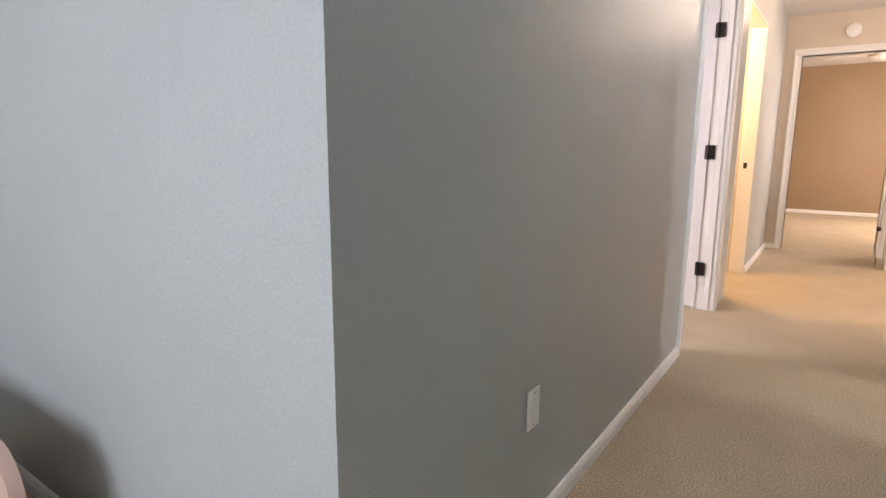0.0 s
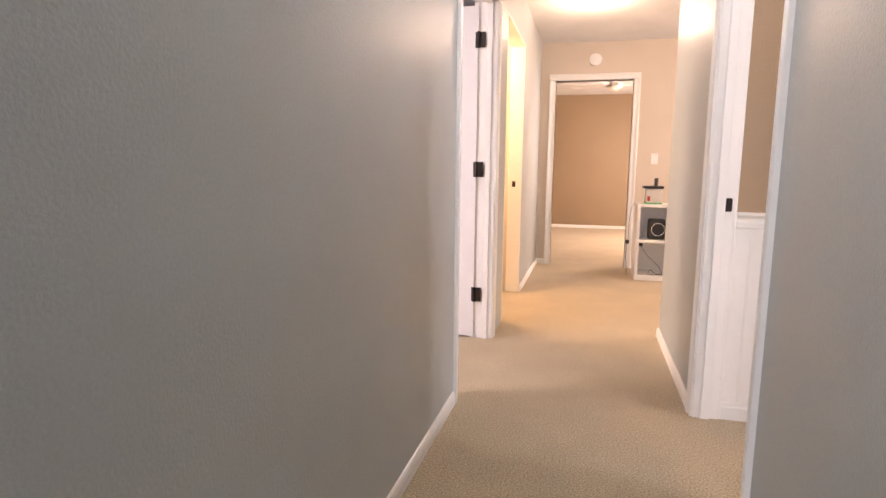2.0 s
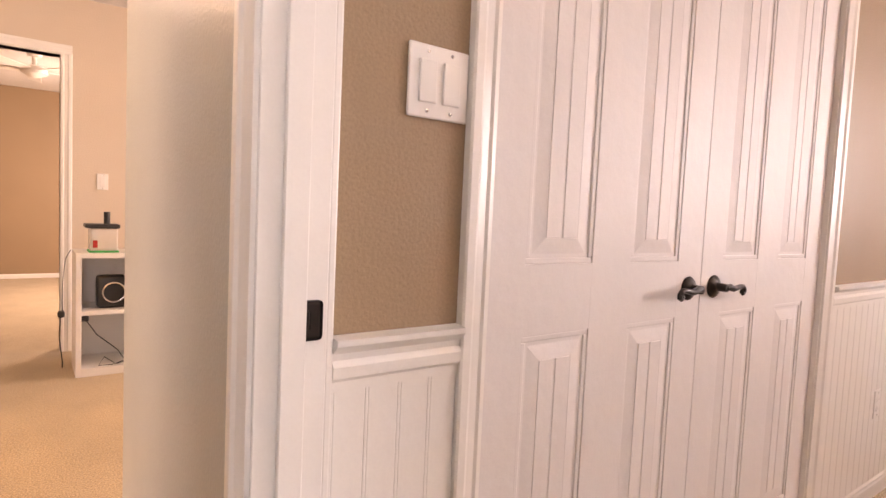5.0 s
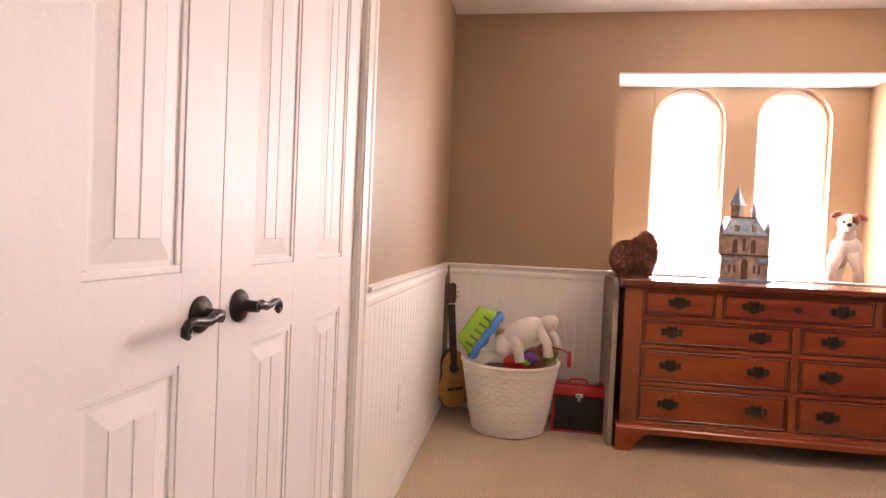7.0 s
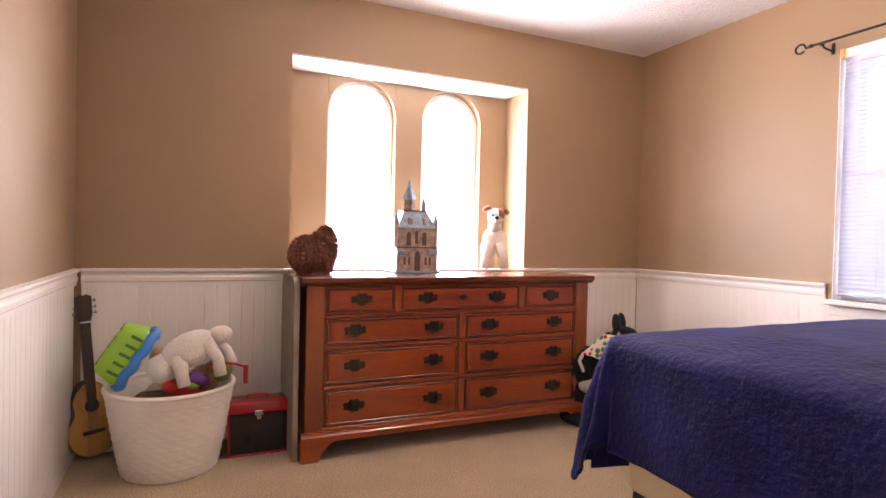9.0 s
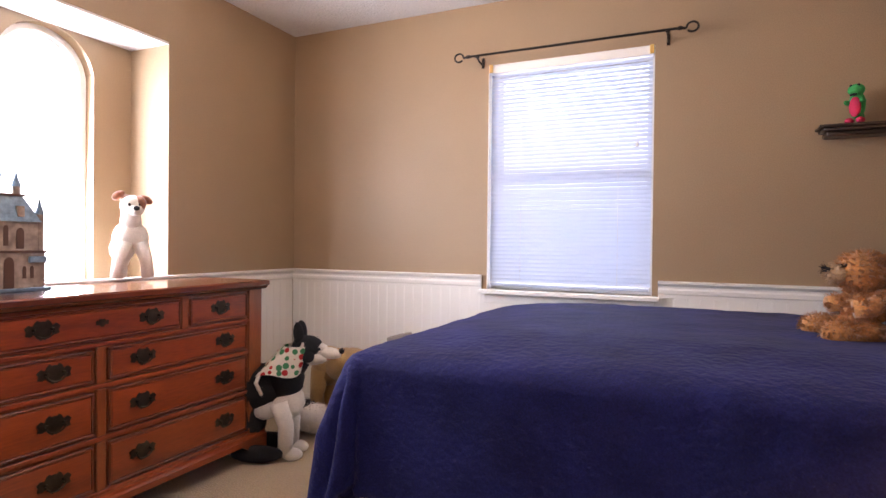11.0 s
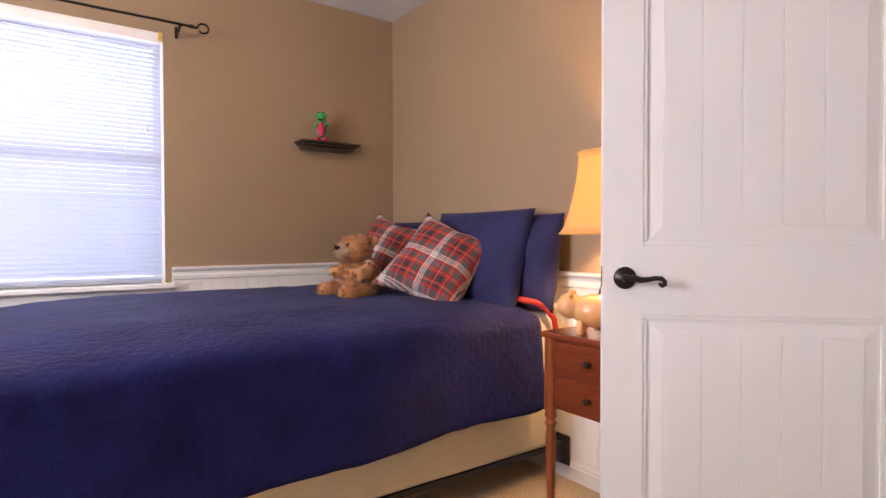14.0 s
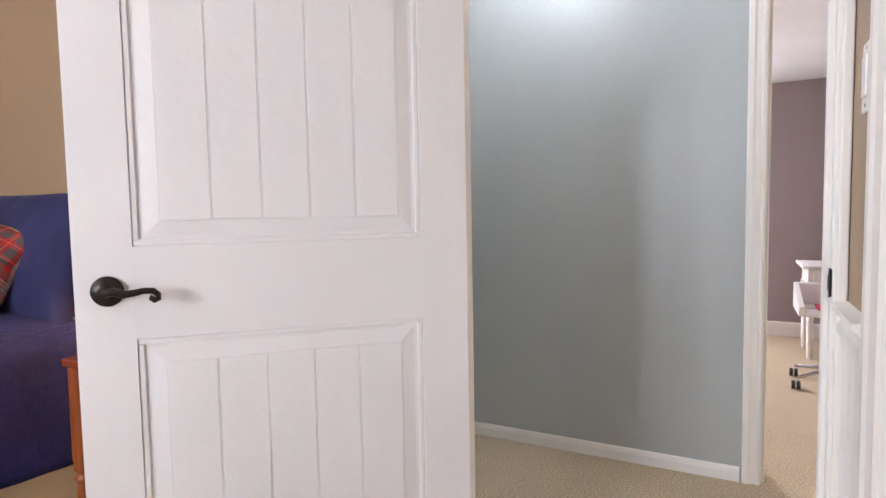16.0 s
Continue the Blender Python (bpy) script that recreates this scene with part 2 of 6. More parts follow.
def wall_y(name, y0, y1, x0, x1, holes, mat, label, top=H):
    bm = bmesh.new()
    x = x0
    for a, b, c, d in sorted(holes):
        if a > x:
            add_box(bm, (x, y0, 0), (a, y1, top))
        if c > 0:
            add_box(bm, (a, y0, 0), (b, y1, c))
        if d < top:
            add_box(bm, (a, y0, d), (b, y1, top))
        x = b
    if x < x1:
        add_box(bm, (x, y0, 0), (x1, y1, top))
    return structure(name, bm, mat, label)


HALF = T / 2
TH = 0.155                       # the wall between hall and bedroom
BAY0, BAY1, BAYZ0, BAYZ1, BAYX = -1.000, -2.517, 0.80, 2.085, 3.88
WIN = (1.347, 2.230, 0.818, 2.085)
CL0, CL1 = 0.258, 1.770           # closet doorway along x
# bedroom walls, in two skins where the other side has another paint
wall_x("wall_hall_side_of_bedroom", -HALF, 0, -D, 0, [(DR0 - 0.02, 0, 0, DOOR_H + 0.02)], M_BROWN, "tan painted bedroom wall with the doorway")
wall_x("wall_hall_right", -TH, -HALF, -6.0, RW_END, [(DR0 - 0.02, DR1 + 0.02, 0, DOOR_H + 0.02)], M_GREY, "grey painted hall wall with a bedroom doorway")
wall_y("wall_closet", 0, T, -0.056, W, [(CL0, CL1, 0, DOOR_H + 0.02)], M_BROWN, "tan painted bedroom wall with closet doorway")
wall_y("wall_blind_window", -D - 0.15, -D, -HALF, W + 0.15, [(WIN[0], WIN[1], WIN[2], WIN[3])], M_BROWN, "tan painted bedroom wall with a window")
wall_x("wall_bay", W, W + 0.15, -D, T, [(BAY1, BAY0, BAYZ0, BAYZ1)], M_BROWN, "tan painted bedroom wall with a window alcove")
# alcove behind the dresser
ARCH = ((-1.26, -1.70), (-1.885, -2.315))
AZ0, AZS, AR = 0.86, 1.855, 0.2175


def arched_wall():
    bm = bmesh.new()
    x0, x1, z1 = BAYX, BAYX + 0.14, BAYZ1 + 0.2
    y = BAY0 + 0.15
    for a, b in ARCH:
        add_box(bm, (x0, y, 0.6), (x1, a, z1))
        add_box(bm, (x0, a, 0.6), (x1, b, AZ0))
        mid, n = (a + b) / 2, 20
        for k in range(n):
            t0, t1 = math.pi * k / n, math.pi * (k + 1) / n
            ya, yb = mid + AR * math.cos(t0), mid + AR * math.cos(t1)
            za, zb = AZS + AR * math.sin(t0), AZS + AR * math.sin(t1)
            add_prism(bm, [(ya, za), (yb, zb), (yb, z1), (ya, z1)], x0, x1, "X")
        y = b
    add_box(bm, (x0, y, 0.6), (x1, BAY1 - 0.15, z1))
    bmesh.ops.remove_doubles(bm, verts=bm.verts, dist=0.0005)
    return structure("wall_alcove_back", bm, M_BROWN, "tan painted alcove wall with two arched windows")


arched_wall()
structure("wall_alcove_near_side", box_bm((W + 0.15, BAY0, 0.6), (BAYX, BAY0 + 0.15, BAYZ1 + 0.2)), M_BROWN, "tan painted side of the alcove")
structure("wall_alcove_far_side", box_bm((W + 0.15, BAY1 - 0.15, 0.6), (BAYX, BAY1, BAYZ1 + 0.2)), M_BROWN, "tan painted side of the alcove")
structure("alcove_ceiling", box_bm((W + 0.004, BAY1, BAYZ1 - 0.012), (BAYX, BAY0, BAYZ1 + 0.1)), M_CEIL, "white alcove ceiling")
structure("alcove_sill", box_bm((W + 0.004, BAY1, BAYZ0 - 0.1), (BAYX, BAY0, BAYZ0 + 0.05)), M_WHITE, "white painted alcove sill")

# hall walls
wall_x("wall_hall_left", HX - T, HX, CORNER, OP1 + 0.35, [(OP0 - 0.02, OP1 + 0.02, 0, DOOR_H + 0.02)], M_GREY, "grey painted hall wall with a doorway")
wall_x("wall_hall_left_far", HX - T, HX, O20 - 0.09, Y_END, [(O20, O21, 0, 2.10)], M_GREY, "grey painted hall wall with an opening")
wall_y("wall_start", CORNER, CORNER + T, -3.2, HX - T, [], M_GREY, "grey painted wall at the landing")
wall_y("wall_hall_end", Y_END, Y_END + T, HX - T, 3.2, [(-1.04, -0.22, 0, DOOR_H)], M_CREAM, "warm white hall end wall with a doorway")
wall_y("wall_loft_near", RW_END - T, RW_END, -HALF, 3.2, [], M_GREY, "grey painted wall of the open loft")
wall_x("wall_loft_side", 3.2, 3.3, RW_END - T, Y_END + T, [(2.0, 3.2, 0.9, 2.1)], M_CREAM, "warm white loft wall")
wall_y("wall_landing_back", -6.1, -6.0, -3.3, W + 0.2, [(-2.8, -1.2, 0.8, 2.1)], M_GREY, "grey landing wall")
wall_x("wall_landing_side", -3.3, -3.2, -6.1, CORNER + T, [], M_GREY, "grey landing wall")
# the room across, the lit bathroom, the room at the end
wall_x("wall_desk_room_far", -4.3, -4.2, CORNER, 2.4, [(-2.2, -0.9, 0.9, 2.1)], M_MAUVE, "mauve painted wall of the desk room")
wall_y("wall_desk_room_left", CORNER + T + 0.01, CORNER + T + 0.05, -4.2, HX - T, [], M_MAUVE, "mauve painted wall")
wall_y("wall_desk_room_right", 1.2, 1.25, -4.2, HX - T, [], M_MAUVE, "mauve painted wall")
wall_x("wall_desk_room_near", HX - T - 0.02, HX - T, CORNER + T + 0.05, 1.2, [(OP0 - 0.02, OP1 + 0.02, 0, DOOR_H + 0.02)], M_MAUVE, "mauve painted wall")
wall_y("wall_bath_far", O21, O21 + T, -2.6, HX - T, [], M_CREAM, "warm white painted wall")
wall_y("wall_bath_near", 1.25, O20 - 0.01, -2.6, HX - T, [], M_CREAM, "warm white painted wall")
wall_x("wall_bath_back", -2.7, -2.6, 1.25, O21 + T, [], M_CREAM, "warm white painted wall")
wall_y("wall_far_room_back", 8.3, 8.4, -3.0, 1.6, [], M_BROWN, "tan painted wall of the far room")
wall_x("wall_far_room_left", -3.1, -3.0, Y_END + T, 8.4, [], M_BROWN, "tan painted wall")
wall_x("wall_far_room_right", 1.5, 1.6, Y_END + T, 8.4, [(5.4, 6.8, 0.9, 2.1)], M_BROWN, "tan painted wall")

# floors, ceilings, ground
structure("floor", box_bm((-4.3, -6.1, -0.12), (3.75, 8.4, 0.0)), M_CARPET, "beige cut-pile carpet")
structure("ceiling", box_bm((-4.3, -6.1, H), (3.75, 8.4, H + 0.12)), M_CEIL, "white textured ceiling")
structure("ceiling_desk_room", box_bm((-4.2, CORNER + T + 0.05, 2.10), (HX - T - 0.02, 1.2, 2.2)), M_CEIL, "white textured ceiling of the desk room")
structure("closet_back", box_bm((0.0, 0.75, 0), (3.6, 0.8, H)), M_WHITE, "plain closet wall")

# ---- more materials ----
def flat(name, color, rough=0.6, metal=0.0, **more):
    return material(name, color, rough, metal, vary=more.pop("vary", 0.08), **more)


M_PLATE = flat("white_plastic", (0.80, 0.77, 0.73), 0.3, vary=0.02)
M_SHEET = flat("white_bed_sheet", (0.78, 0.74, 0.66), 0.9, bump=0.3, bump_scale=30)
M_RED = flat("red_fabric", (0.50, 0.03, 0.02), 0.75, fine=0.1)
M_BOXSPRING = flat("cream_box_spring_cloth", (0.72, 0.61, 0.41), 0.85, bump=0.3, bump_scale=220, fine=0.08)
M_BLACK = flat("black_painted_steel", (0.02, 0.018, 0.016), 0.45)
M_PILLOW = material("navy_pillow_cotton", (0.008, 0.010, 0.075), 0.8, vary=0.1, scale=6, bump=0.5, bump_scale=24, fine=0.15, sheen=0.04)
M_SHELF = wood("dark_shelf_wood", (0.045, 0.025, 0.016), (0.02, 0.011, 0.008), 0.35, "X")
M_FUR_TAN = material("tan_plush", (0.47, 0.235, 0.085), 0.95, vary=0.15, scale=14, bump=1, bump_scale=120, fine=0.35, fine_scale=160, sheen=0.5)
M_FUR_GOLD = material("golden_brown_plush", (0.64, 0.28, 0.085), 0.95, vary=0.18, scale=18, bump=1, bump_scale=110, fine=0.4, fine_scale=150, sheen=0.4)
M_MUZZLE = material("cream_brown_plush", (0.62, 0.42, 0.24), 0.95, vary=0.1, scale=14, bump=1, bump_scale=120, fine=0.3, sheen=0.4)
M_FUR_WHITE = material("white_plush", (0.76, 0.70, 0.62), 0.95, vary=0.06, scale=10, bump=0.8, bump_scale=130, fine=0.15, sheen=0.4)
M_FUR_BLACK = material("black_plush", (0.012, 0.012, 0.016), 0.95, vary=0.2, scale=10, bump=0.8, bump_scale=130, fine=0.2)
M_FUR_BROWN = material("reddish_brown_plush", (0.38, 0.125, 0.055), 0.95, vary=0.35, scale=22, bump=1, bump_scale=90, fine=0.4, sheen=0.5)
M_FUR_HORSE = material("golden_tan_plush", (0.42, 0.235, 0.075), 0.95, vary=0.12, scale=6, bump=0.8, bump_scale=130, fine=0.2, sheen=0.4)
M_LEATHER = material("brown_suede", (0.10, 0.055, 0.035), 0.85, vary=0.2, scale=12, bump=0.4)
M_GREY_PAD = material("grey_beige_fabric", (0.30, 0.25, 0.21), 0.9, vary=0.1, scale=8, bump=0.4, bump_scale=200)
M_SKIN_PINK = material("glossy_pig_ceramic", (0.74, 0.39, 0.17), 0.25, vary=0.06, scale=20, coat=0.4)
M_LIME = flat("lime_green_plastic", (0.30, 0.60, 0.05), 0.4)
M_SLOT = flat("deep_green_plastic", (0.07, 0.22, 0.02), 0.5)
M_BLUE = flat("bright_blue_plastic", (0.03, 0.22, 0.62), 0.4)
M_OLIVE = flat("olive_plush", (0.20, 0.20, 0.05), 0.9, bump=0.5)
M_PURPLE = flat("purple_cloth", (0.16, 0.05, 0.26), 0.8)
M_GREEN = flat("green_plush", (0.03, 0.38, 0.10), 0.85, bump=0.5)
M_MAGENTA = flat("magenta_plush", (0.62, 0.03, 0.10), 0.85, bump=0.5)
M_BASKET = flat("white_woven_plastic", (0.78, 0.73, 0.65), 0.5, bump=0.3, bump_scale=150)
M_RED_GLOSS = flat("glossy_red_case", (0.42, 0.012, 0.02), 0.25, coat=0.4)
M_DARKGLASS = flat("dark_smoked_plastic", (0.015, 0.013, 0.014), 0.12)
M_SPRUCE = wood("spruce_guitar_top", (0.62, 0.33, 0.11), (0.45, 0.22, 0.07), 0.25, "Z", 14, 0.5)
M_ROSEWOOD = wood("dark_rosewood", (0.07, 0.025, 0.014), (0.03, 0.012, 0.008), 0.35, "Z", 14)
M_STEEL = flat("polished_steel", (0.62, 0.62, 0.62), 0.2, metal=1.0)
M_BLIND = material("white_blind_slat", (0.80, 0.80, 0.82), 0.4, vary=0.02)
M_BLIND.node_tree.nodes["Principled BSDF"].inputs["Transmission Weight"].default_value = 0.0
M_CASTLE = material("printed_stone_card", (0.42, 0.33, 0.27), 0.5, vary=0.25, scale=30, fine=0.3, fine_scale=120)
M_ROOF = material("pale_blue_roof_card", (0.20, 0.32, 0.44), 0.45, vary=0.2, scale=40, fine=0.2)
M_CASTLE_DARK = flat("dark_brown_card", (0.10, 0.05, 0.035), 0.5)


def add_mix(name, color, trans):
    """Thin stuff that lets light through."""
    m = material(name, color, 0.8, vary=0.04)
    n, l = m.node_tree.nodes, m.node_tree.links
    out, b = n["Material Output"], n["Principled BSDF"]
    tr = n.new("ShaderNodeBsdfTranslucent")
    tr.inputs["Color"].default_value = (*trans, 1)
    mx = n.new("ShaderNodeMixShader")
    mx.inputs[0].default_value = 0.5
    l.new(b.outputs[0], mx.inputs[1])
    l.new(tr.outputs[0], mx.inputs[2])
    l.new(mx.outputs[0], out.inputs["Surface"])
    return m


M_SHADE = add_mix("cream_lampshade_cloth", (0.80, 0.58, 0.24), (0.95, 0.62, 0.14))
M_BLIND = add_mix("white_blind_slat_thin", (0.84, 0.84, 0.86), (0.50, 0.58, 0.72))


def plaid():
    """Tartan: two sets of stripes laid over one another, in the pillow's own plane."""
    m = bpy.data.materials.new("red_grey_plaid_flannel")
    m.use_nodes = True
    n, l = m.node_tree.nodes, m.node_tree.links
    b = n["Principled BSDF"]
    b.inputs["Roughness"].default_value = 0.9
    co = n.new("ShaderNodeTexCoord")
    sp = n.new("ShaderNodeSeparateXYZ")
    l.new(co.outputs["Object"], sp.inputs[0])
    red, dark, white, black = (0.40, 0.014, 0.010, 1), (0.030, 0.030, 0.036, 1), (0.66, 0.60, 0.54, 1), (0.012, 0.010, 0.014, 1)
    grey = (0.10, 0.095, 0.10, 1)
    stops = [(0.0, white), (0.045, dark), (0.06, white), (0.10, dark), (0.115, white), (0.15, grey), (0.29, red), (0.36, dark), (0.42, red), (0.445, (0.62, 0.20, 0.08, 1)),
             (0.46, red), (0.50, dark), (0.66, red), (0.72, (0.62, 0.22, 0.10, 1)), (0.735, red), (0.79, grey), (0.93, red)]
    outs = []
    for axis, off in (("X", 0.03), ("Y", 0.11)):
        a = n.new("ShaderNodeMath")
        a.operation = "MULTIPLY_ADD"
        a.inputs[1].default_value, a.inputs[2].default_value = 1 / 0.19, 10 + off
        l.new(sp.outputs[axis], a.inputs[0])
        fr = n.new("ShaderNodeMath")
        fr.operation = "FRACT"
        l.new(a.outputs[0], fr.inputs[0])
        rm = n.new("ShaderNodeValToRGB")
        rm.color_ramp.interpolation = "CONSTANT"
        els = rm.color_ramp.elements
        els[0].position, els[0].color = stops[0]
        els[1].position, els[1].color = stops[1]
        for p, c in stops[2:]:
            e = els.new(p)
            e.color = c
        l.new(fr.outputs[0], rm.inputs[0])
        outs.append(rm)
    mx = n.new("ShaderNodeMix")
    mx.data_type = "RGBA"
    mx.inputs["Factor"].default_value = 0.5
    l.new(outs[0].outputs[0], mx.inputs["A"])
    l.new(outs[1].outputs[0], mx.inputs["B"])
    l.new(mx.outputs["Result"], b.inputs["Base Color"])
    ns = n.new("ShaderNodeTexNoise")
    ns.inputs["Scale"].default_value = 300
    bp = n.new("ShaderNodeBump")
    bp.inputs["Strength"].default_value, bp.inputs["Distance"].default_value = 0.5, 0.003
    l.new(ns.outputs["Fac"], bp.inputs["Height"])
    l.new(bp.outputs[0], b.inputs["Normal"])
    return m


def spotted():
    """White cloth with red and green dots."""
    m = bpy.data.materials.new("dotted_bandana_cloth")
    m.use_nodes = True
    n, l = m.node_tree.nodes, m.node_tree.links
    b = n["Principled BSDF"]
    b.inputs["Roughness"].default_value = 0.9
    co = n.new("ShaderNodeTexCoord")
    v = n.new("ShaderNodeTexVoronoi")
    v.inputs["Scale"].default_value, v.inputs["Randomness"].default_value = 28, 0.35
    l.new(co.outputs["Object"], v.inputs["Vector"])
    sp = n.new("ShaderNodeSeparateColor")
    l.new(v.outputs["Color"], sp.inputs[0])
    pick = n.new("ShaderNodeMath")
    pick.operation = "GREATER_THAN"
    pick.inputs[1].default_value = 0.45
    l.new(sp.outputs[0], pick.inputs[0])
    c = n.new("ShaderNodeMix")
    c.data_type = "RGBA"
    c.inputs["A"].default_value, c.inputs["B"].default_value = (0.5, 0.02, 0.02, 1), (0.04, 0.22, 0.09, 1)
    l.new(pick.outputs[0], c.inputs["Factor"])
    dot = n.new("ShaderNodeMath")
    dot.operation = "LESS_THAN"
    dot.inputs[1].default_value = 0.42
    l.new(v.outputs["Distance"], dot.inputs[0])
    c2 = n.new("ShaderNodeMix")
    c2.data_type = "RGBA"
    c2.inputs["A"].default_value = (0.72, 0.68, 0.58, 1)
    l.new(dot.outputs[0], c2.inputs["Factor"])
    l.new(c.outputs["Result"], c2.inputs["B"])
    l.new(c2.outputs["Result"], b.inputs["Base Color"])
    return m


M_PLAID, M_DOTS = plaid(), spotted()

# ---- trim ----
RAIL = [(0, 0.815), (0.010, 0.817), (0.010, 0.832), (0.016, 0.838), (0.017, 0.855), (0.011, 0.864), (0.012, 0.874), (0.022, 0.882), (0.028, 0.888), (0.028, 0.897), (0, 0.900)]
BASE = [(0, 0.0), (0.014, 0.0), (0.014, 0.055), (0.011, 0.064), (0.011, 0.070), (0.006, 0.082), (0, 0.085)]


def run_x(name, profile, x0, x1, y, side, mat=M_WHITE, label="white painted trim"):
    """A moulding along x on a wall at y; side is the way it stands out (+1 or -1)."""
    return structure(name, add_prism(bmesh.new(), [(y + side * d, z) for d, z in profile], x0, x1, "X"), mat, label)


def run_y(name, profile, y0, y1, x, side, mat=M_WHITE, label="white painted trim"):
    bm = bmesh.new()
    add_prism(bm, [(x + side * d, z) for d, z in profile], y0, y1, "Y")
    return structure(name, bm, mat, label)


CL_A, CL_B = CL0 - 0.065, CL1 + 0.027
for nm, pr in (("trim", RAIL), ("baseboard", BASE)):
    lab = "white moulded chair rail" if nm == "trim" else "white painted baseboard"
    run_x(nm, pr, -0.04, CL_A, -0.001, -1, label=lab)
    run_x(nm, pr, CL_B, W, -0.001, -1, label=lab)
    run_x(nm, pr, 0.0, W, -D + 0.001, 1, label=lab) if nm == "baseboard" else None
    run_y(nm, pr, -D + 0.029, -0.030, W - 0.001, -1, label=lab)
    run_y(nm, pr, -D + 0.029, DR0 - 0.085, 0.001, 1, label=lab)
run_x("trim", RAIL, 0.0, WIN[0] - 0.03, -D + 0.001, 1, label="white moulded chair rail")
run_x("trim", RAIL, WIN[1] + 0.03, W, -D + 0.001, 1, label="white moulded chair rail")
LOW = [(d, z * 0.68) for d, z in BASE]
# hall baseboards
run_y("baseboard", LOW, CORNER, OP0 - 0.075, HX + 0.001, 1, label="white painted baseboard")
run_y("baseboard", LOW, O21 + 0.01, Y_END, HX + 0.001, 1, label="white painted baseboard")
run_y("baseboard", LOW, -6.0, DR0 - 0.085, -TH - 0.001, -1, label="white painted baseboard")
run_y("baseboard", LOW, DR1 + 0.085, RW_END + 0.012, -TH - 0.001, -1, label="white painted baseboard")
run_x("baseboard", LOW, HX + 0.015, -1.105, Y_END - 0.001, -1, label="white painted baseboard")
run_x("baseboard", LOW, -0.155, 3.2, Y_END - 0.001, -1, label="white painted baseboard")
run_x("baseboard", LOW, -3.0, 1.5, 8.299, -1, label="white painted baseboard")
run_x("baseboard", LOW, -3.2, HX, CORNER - 0.001, -1, label="white painted baseboard")
run_y("baseboard", [(d * 1.2, z * 1.4) for d, z in BASE], CORNER + 0.2, 1.2, -4.199, 1, label="tall white painted baseboard")


def casing(name, along, a0, a1, top, face, side, label="white moulded door casing"):
    """Three moulded boards round a doorway, on the wall face at `face`."""
    w = 0.062
    prof = [(0, 0), (0.009, 0), (0.011, 0.010), (0.008, 0.016), (0.012, 0.034), (0.017, 0.042), (0.018, 0.058), (0.015, 0.062), (0, 0.062)]
    for s, a in ((-1, a0), (1, a1)):
        bm = bmesh.new()
        ring = [(a + s * w2, face + side * d) if along == "X" else (face + side * d, a + s * w2) for d, w2 in prof]
        add_prism(bm, ring, 0.0, top, "Z")
        structure(name, bm, M_WHITE, label)
    bm = bmesh.new()
    ring = [(face + side * d, top + w2) for d, w2 in prof]
    if along == "X":
        add_prism(bm, ring, a0 - w, a1 + w, "X")
    else:
        add_prism(bm, ring, a0 - w, a1 + w, "Y")
    structure(name, bm, M_WHITE, label)


def jamb(name, along, a0, a1, top, f0, f1, stop=None):
    """The lining of a doorway between wall faces f0 and f1, with a door stop."""
    bm = bmesh.new()
    t = 0.019

    def bar(p, q, z0, z1, g0=f0, g1=f1):
        if along == "Y":
            add_box(bm, (g0, p, z0), (g1, q, z1), 0.0015, 1)
        else:
            add_box(bm, (p, g0, z0), (q, g1, z1), 0.0015, 1)
    bar(a0 - t, a0, 0, top + t)
    bar(a1, a1 + t, 0, top + t)
    bar(a0, a1, top, top + t)
    if stop is not None:
        bar(a0, a0 + 0.011, 0, top, stop, stop + 0.035)
        bar(a1 - 0.011, a1, 0, top, stop, stop + 0.035)
        bar(a0 + 0.011, a1 - 0.011, top - 0.011, top, stop, stop + 0.035)
    structure(name, bm, M_WHITE, "white painted door jamb")


jamb("door_jamb", "Y", DR0, DR1, DOOR_H, -TH - 0.002, -0.055, -0.125)
structure("door_casing", box_bm((-0.055, DR1 + 0.005, 0), (-0.041, -0.001, DOOR_H + 0.06), 0.004), M_WHITE, "narrow white door casing")
structure("door_jamb", box_bm((-0.055, DR0 - 0.019, 0), (0.002, DR0, DOOR_H + 0.019), 0.0015, 1), M_WHITE, "white painted door jamb")
structure("door_jamb", box_bm((-0.055, DR0, DOOR_H), (0.002, -0.001, DOOR_H + 0.019), 0.0015, 1), M_WHITE, "white painted door jamb")
casing("door_casing", "Y", DR0 - 0.006, DR1 + 0.006, DOOR_H + 0.006, -TH, -1)
# inside the room the casing fits between doorway and closet wall on one side only
structure("door_casing", box_bm((0.0, DR0 - 0.068, 0), (0.017, DR0 - 0.006, DOOR_H + 0.068), 0.004), M_WHITE, "white moulded door casing")
structure("door_casing", box_bm((0.0, DR0 - 0.006, DOOR_H + 0.006), (0.017, -0.004, DOOR_H + 0.068), 0.004), M_WHITE, "white moulded door casing")
jamb("door_jamb", "X", CL0 + 0.001, CL1 - 0.04, DOOR_H, -0.002, T, None)
casing("door_casing", "X", CL0 - 0.002, CL1 - 0.036, DOOR_H + 0.006, 0, -1, "white moulded closet casing")
jamb("door_jamb", "Y", OP0, OP1, DOOR_H, HX - T - 0.024, HX + 0.002, HX - 0.06)
casing("door_casing", "Y", OP0 - 0.006, OP1 + 0.006, DOOR_H + 0.006, HX, 1)
jamb("door_jamb", "X", -1.04, -0.22, DOOR_H, Y_END - 0.002, Y_END + T, None)
casing("door_casing", "X", -1.046, -0.214, DOOR_H + 0.006, Y_END, -1)
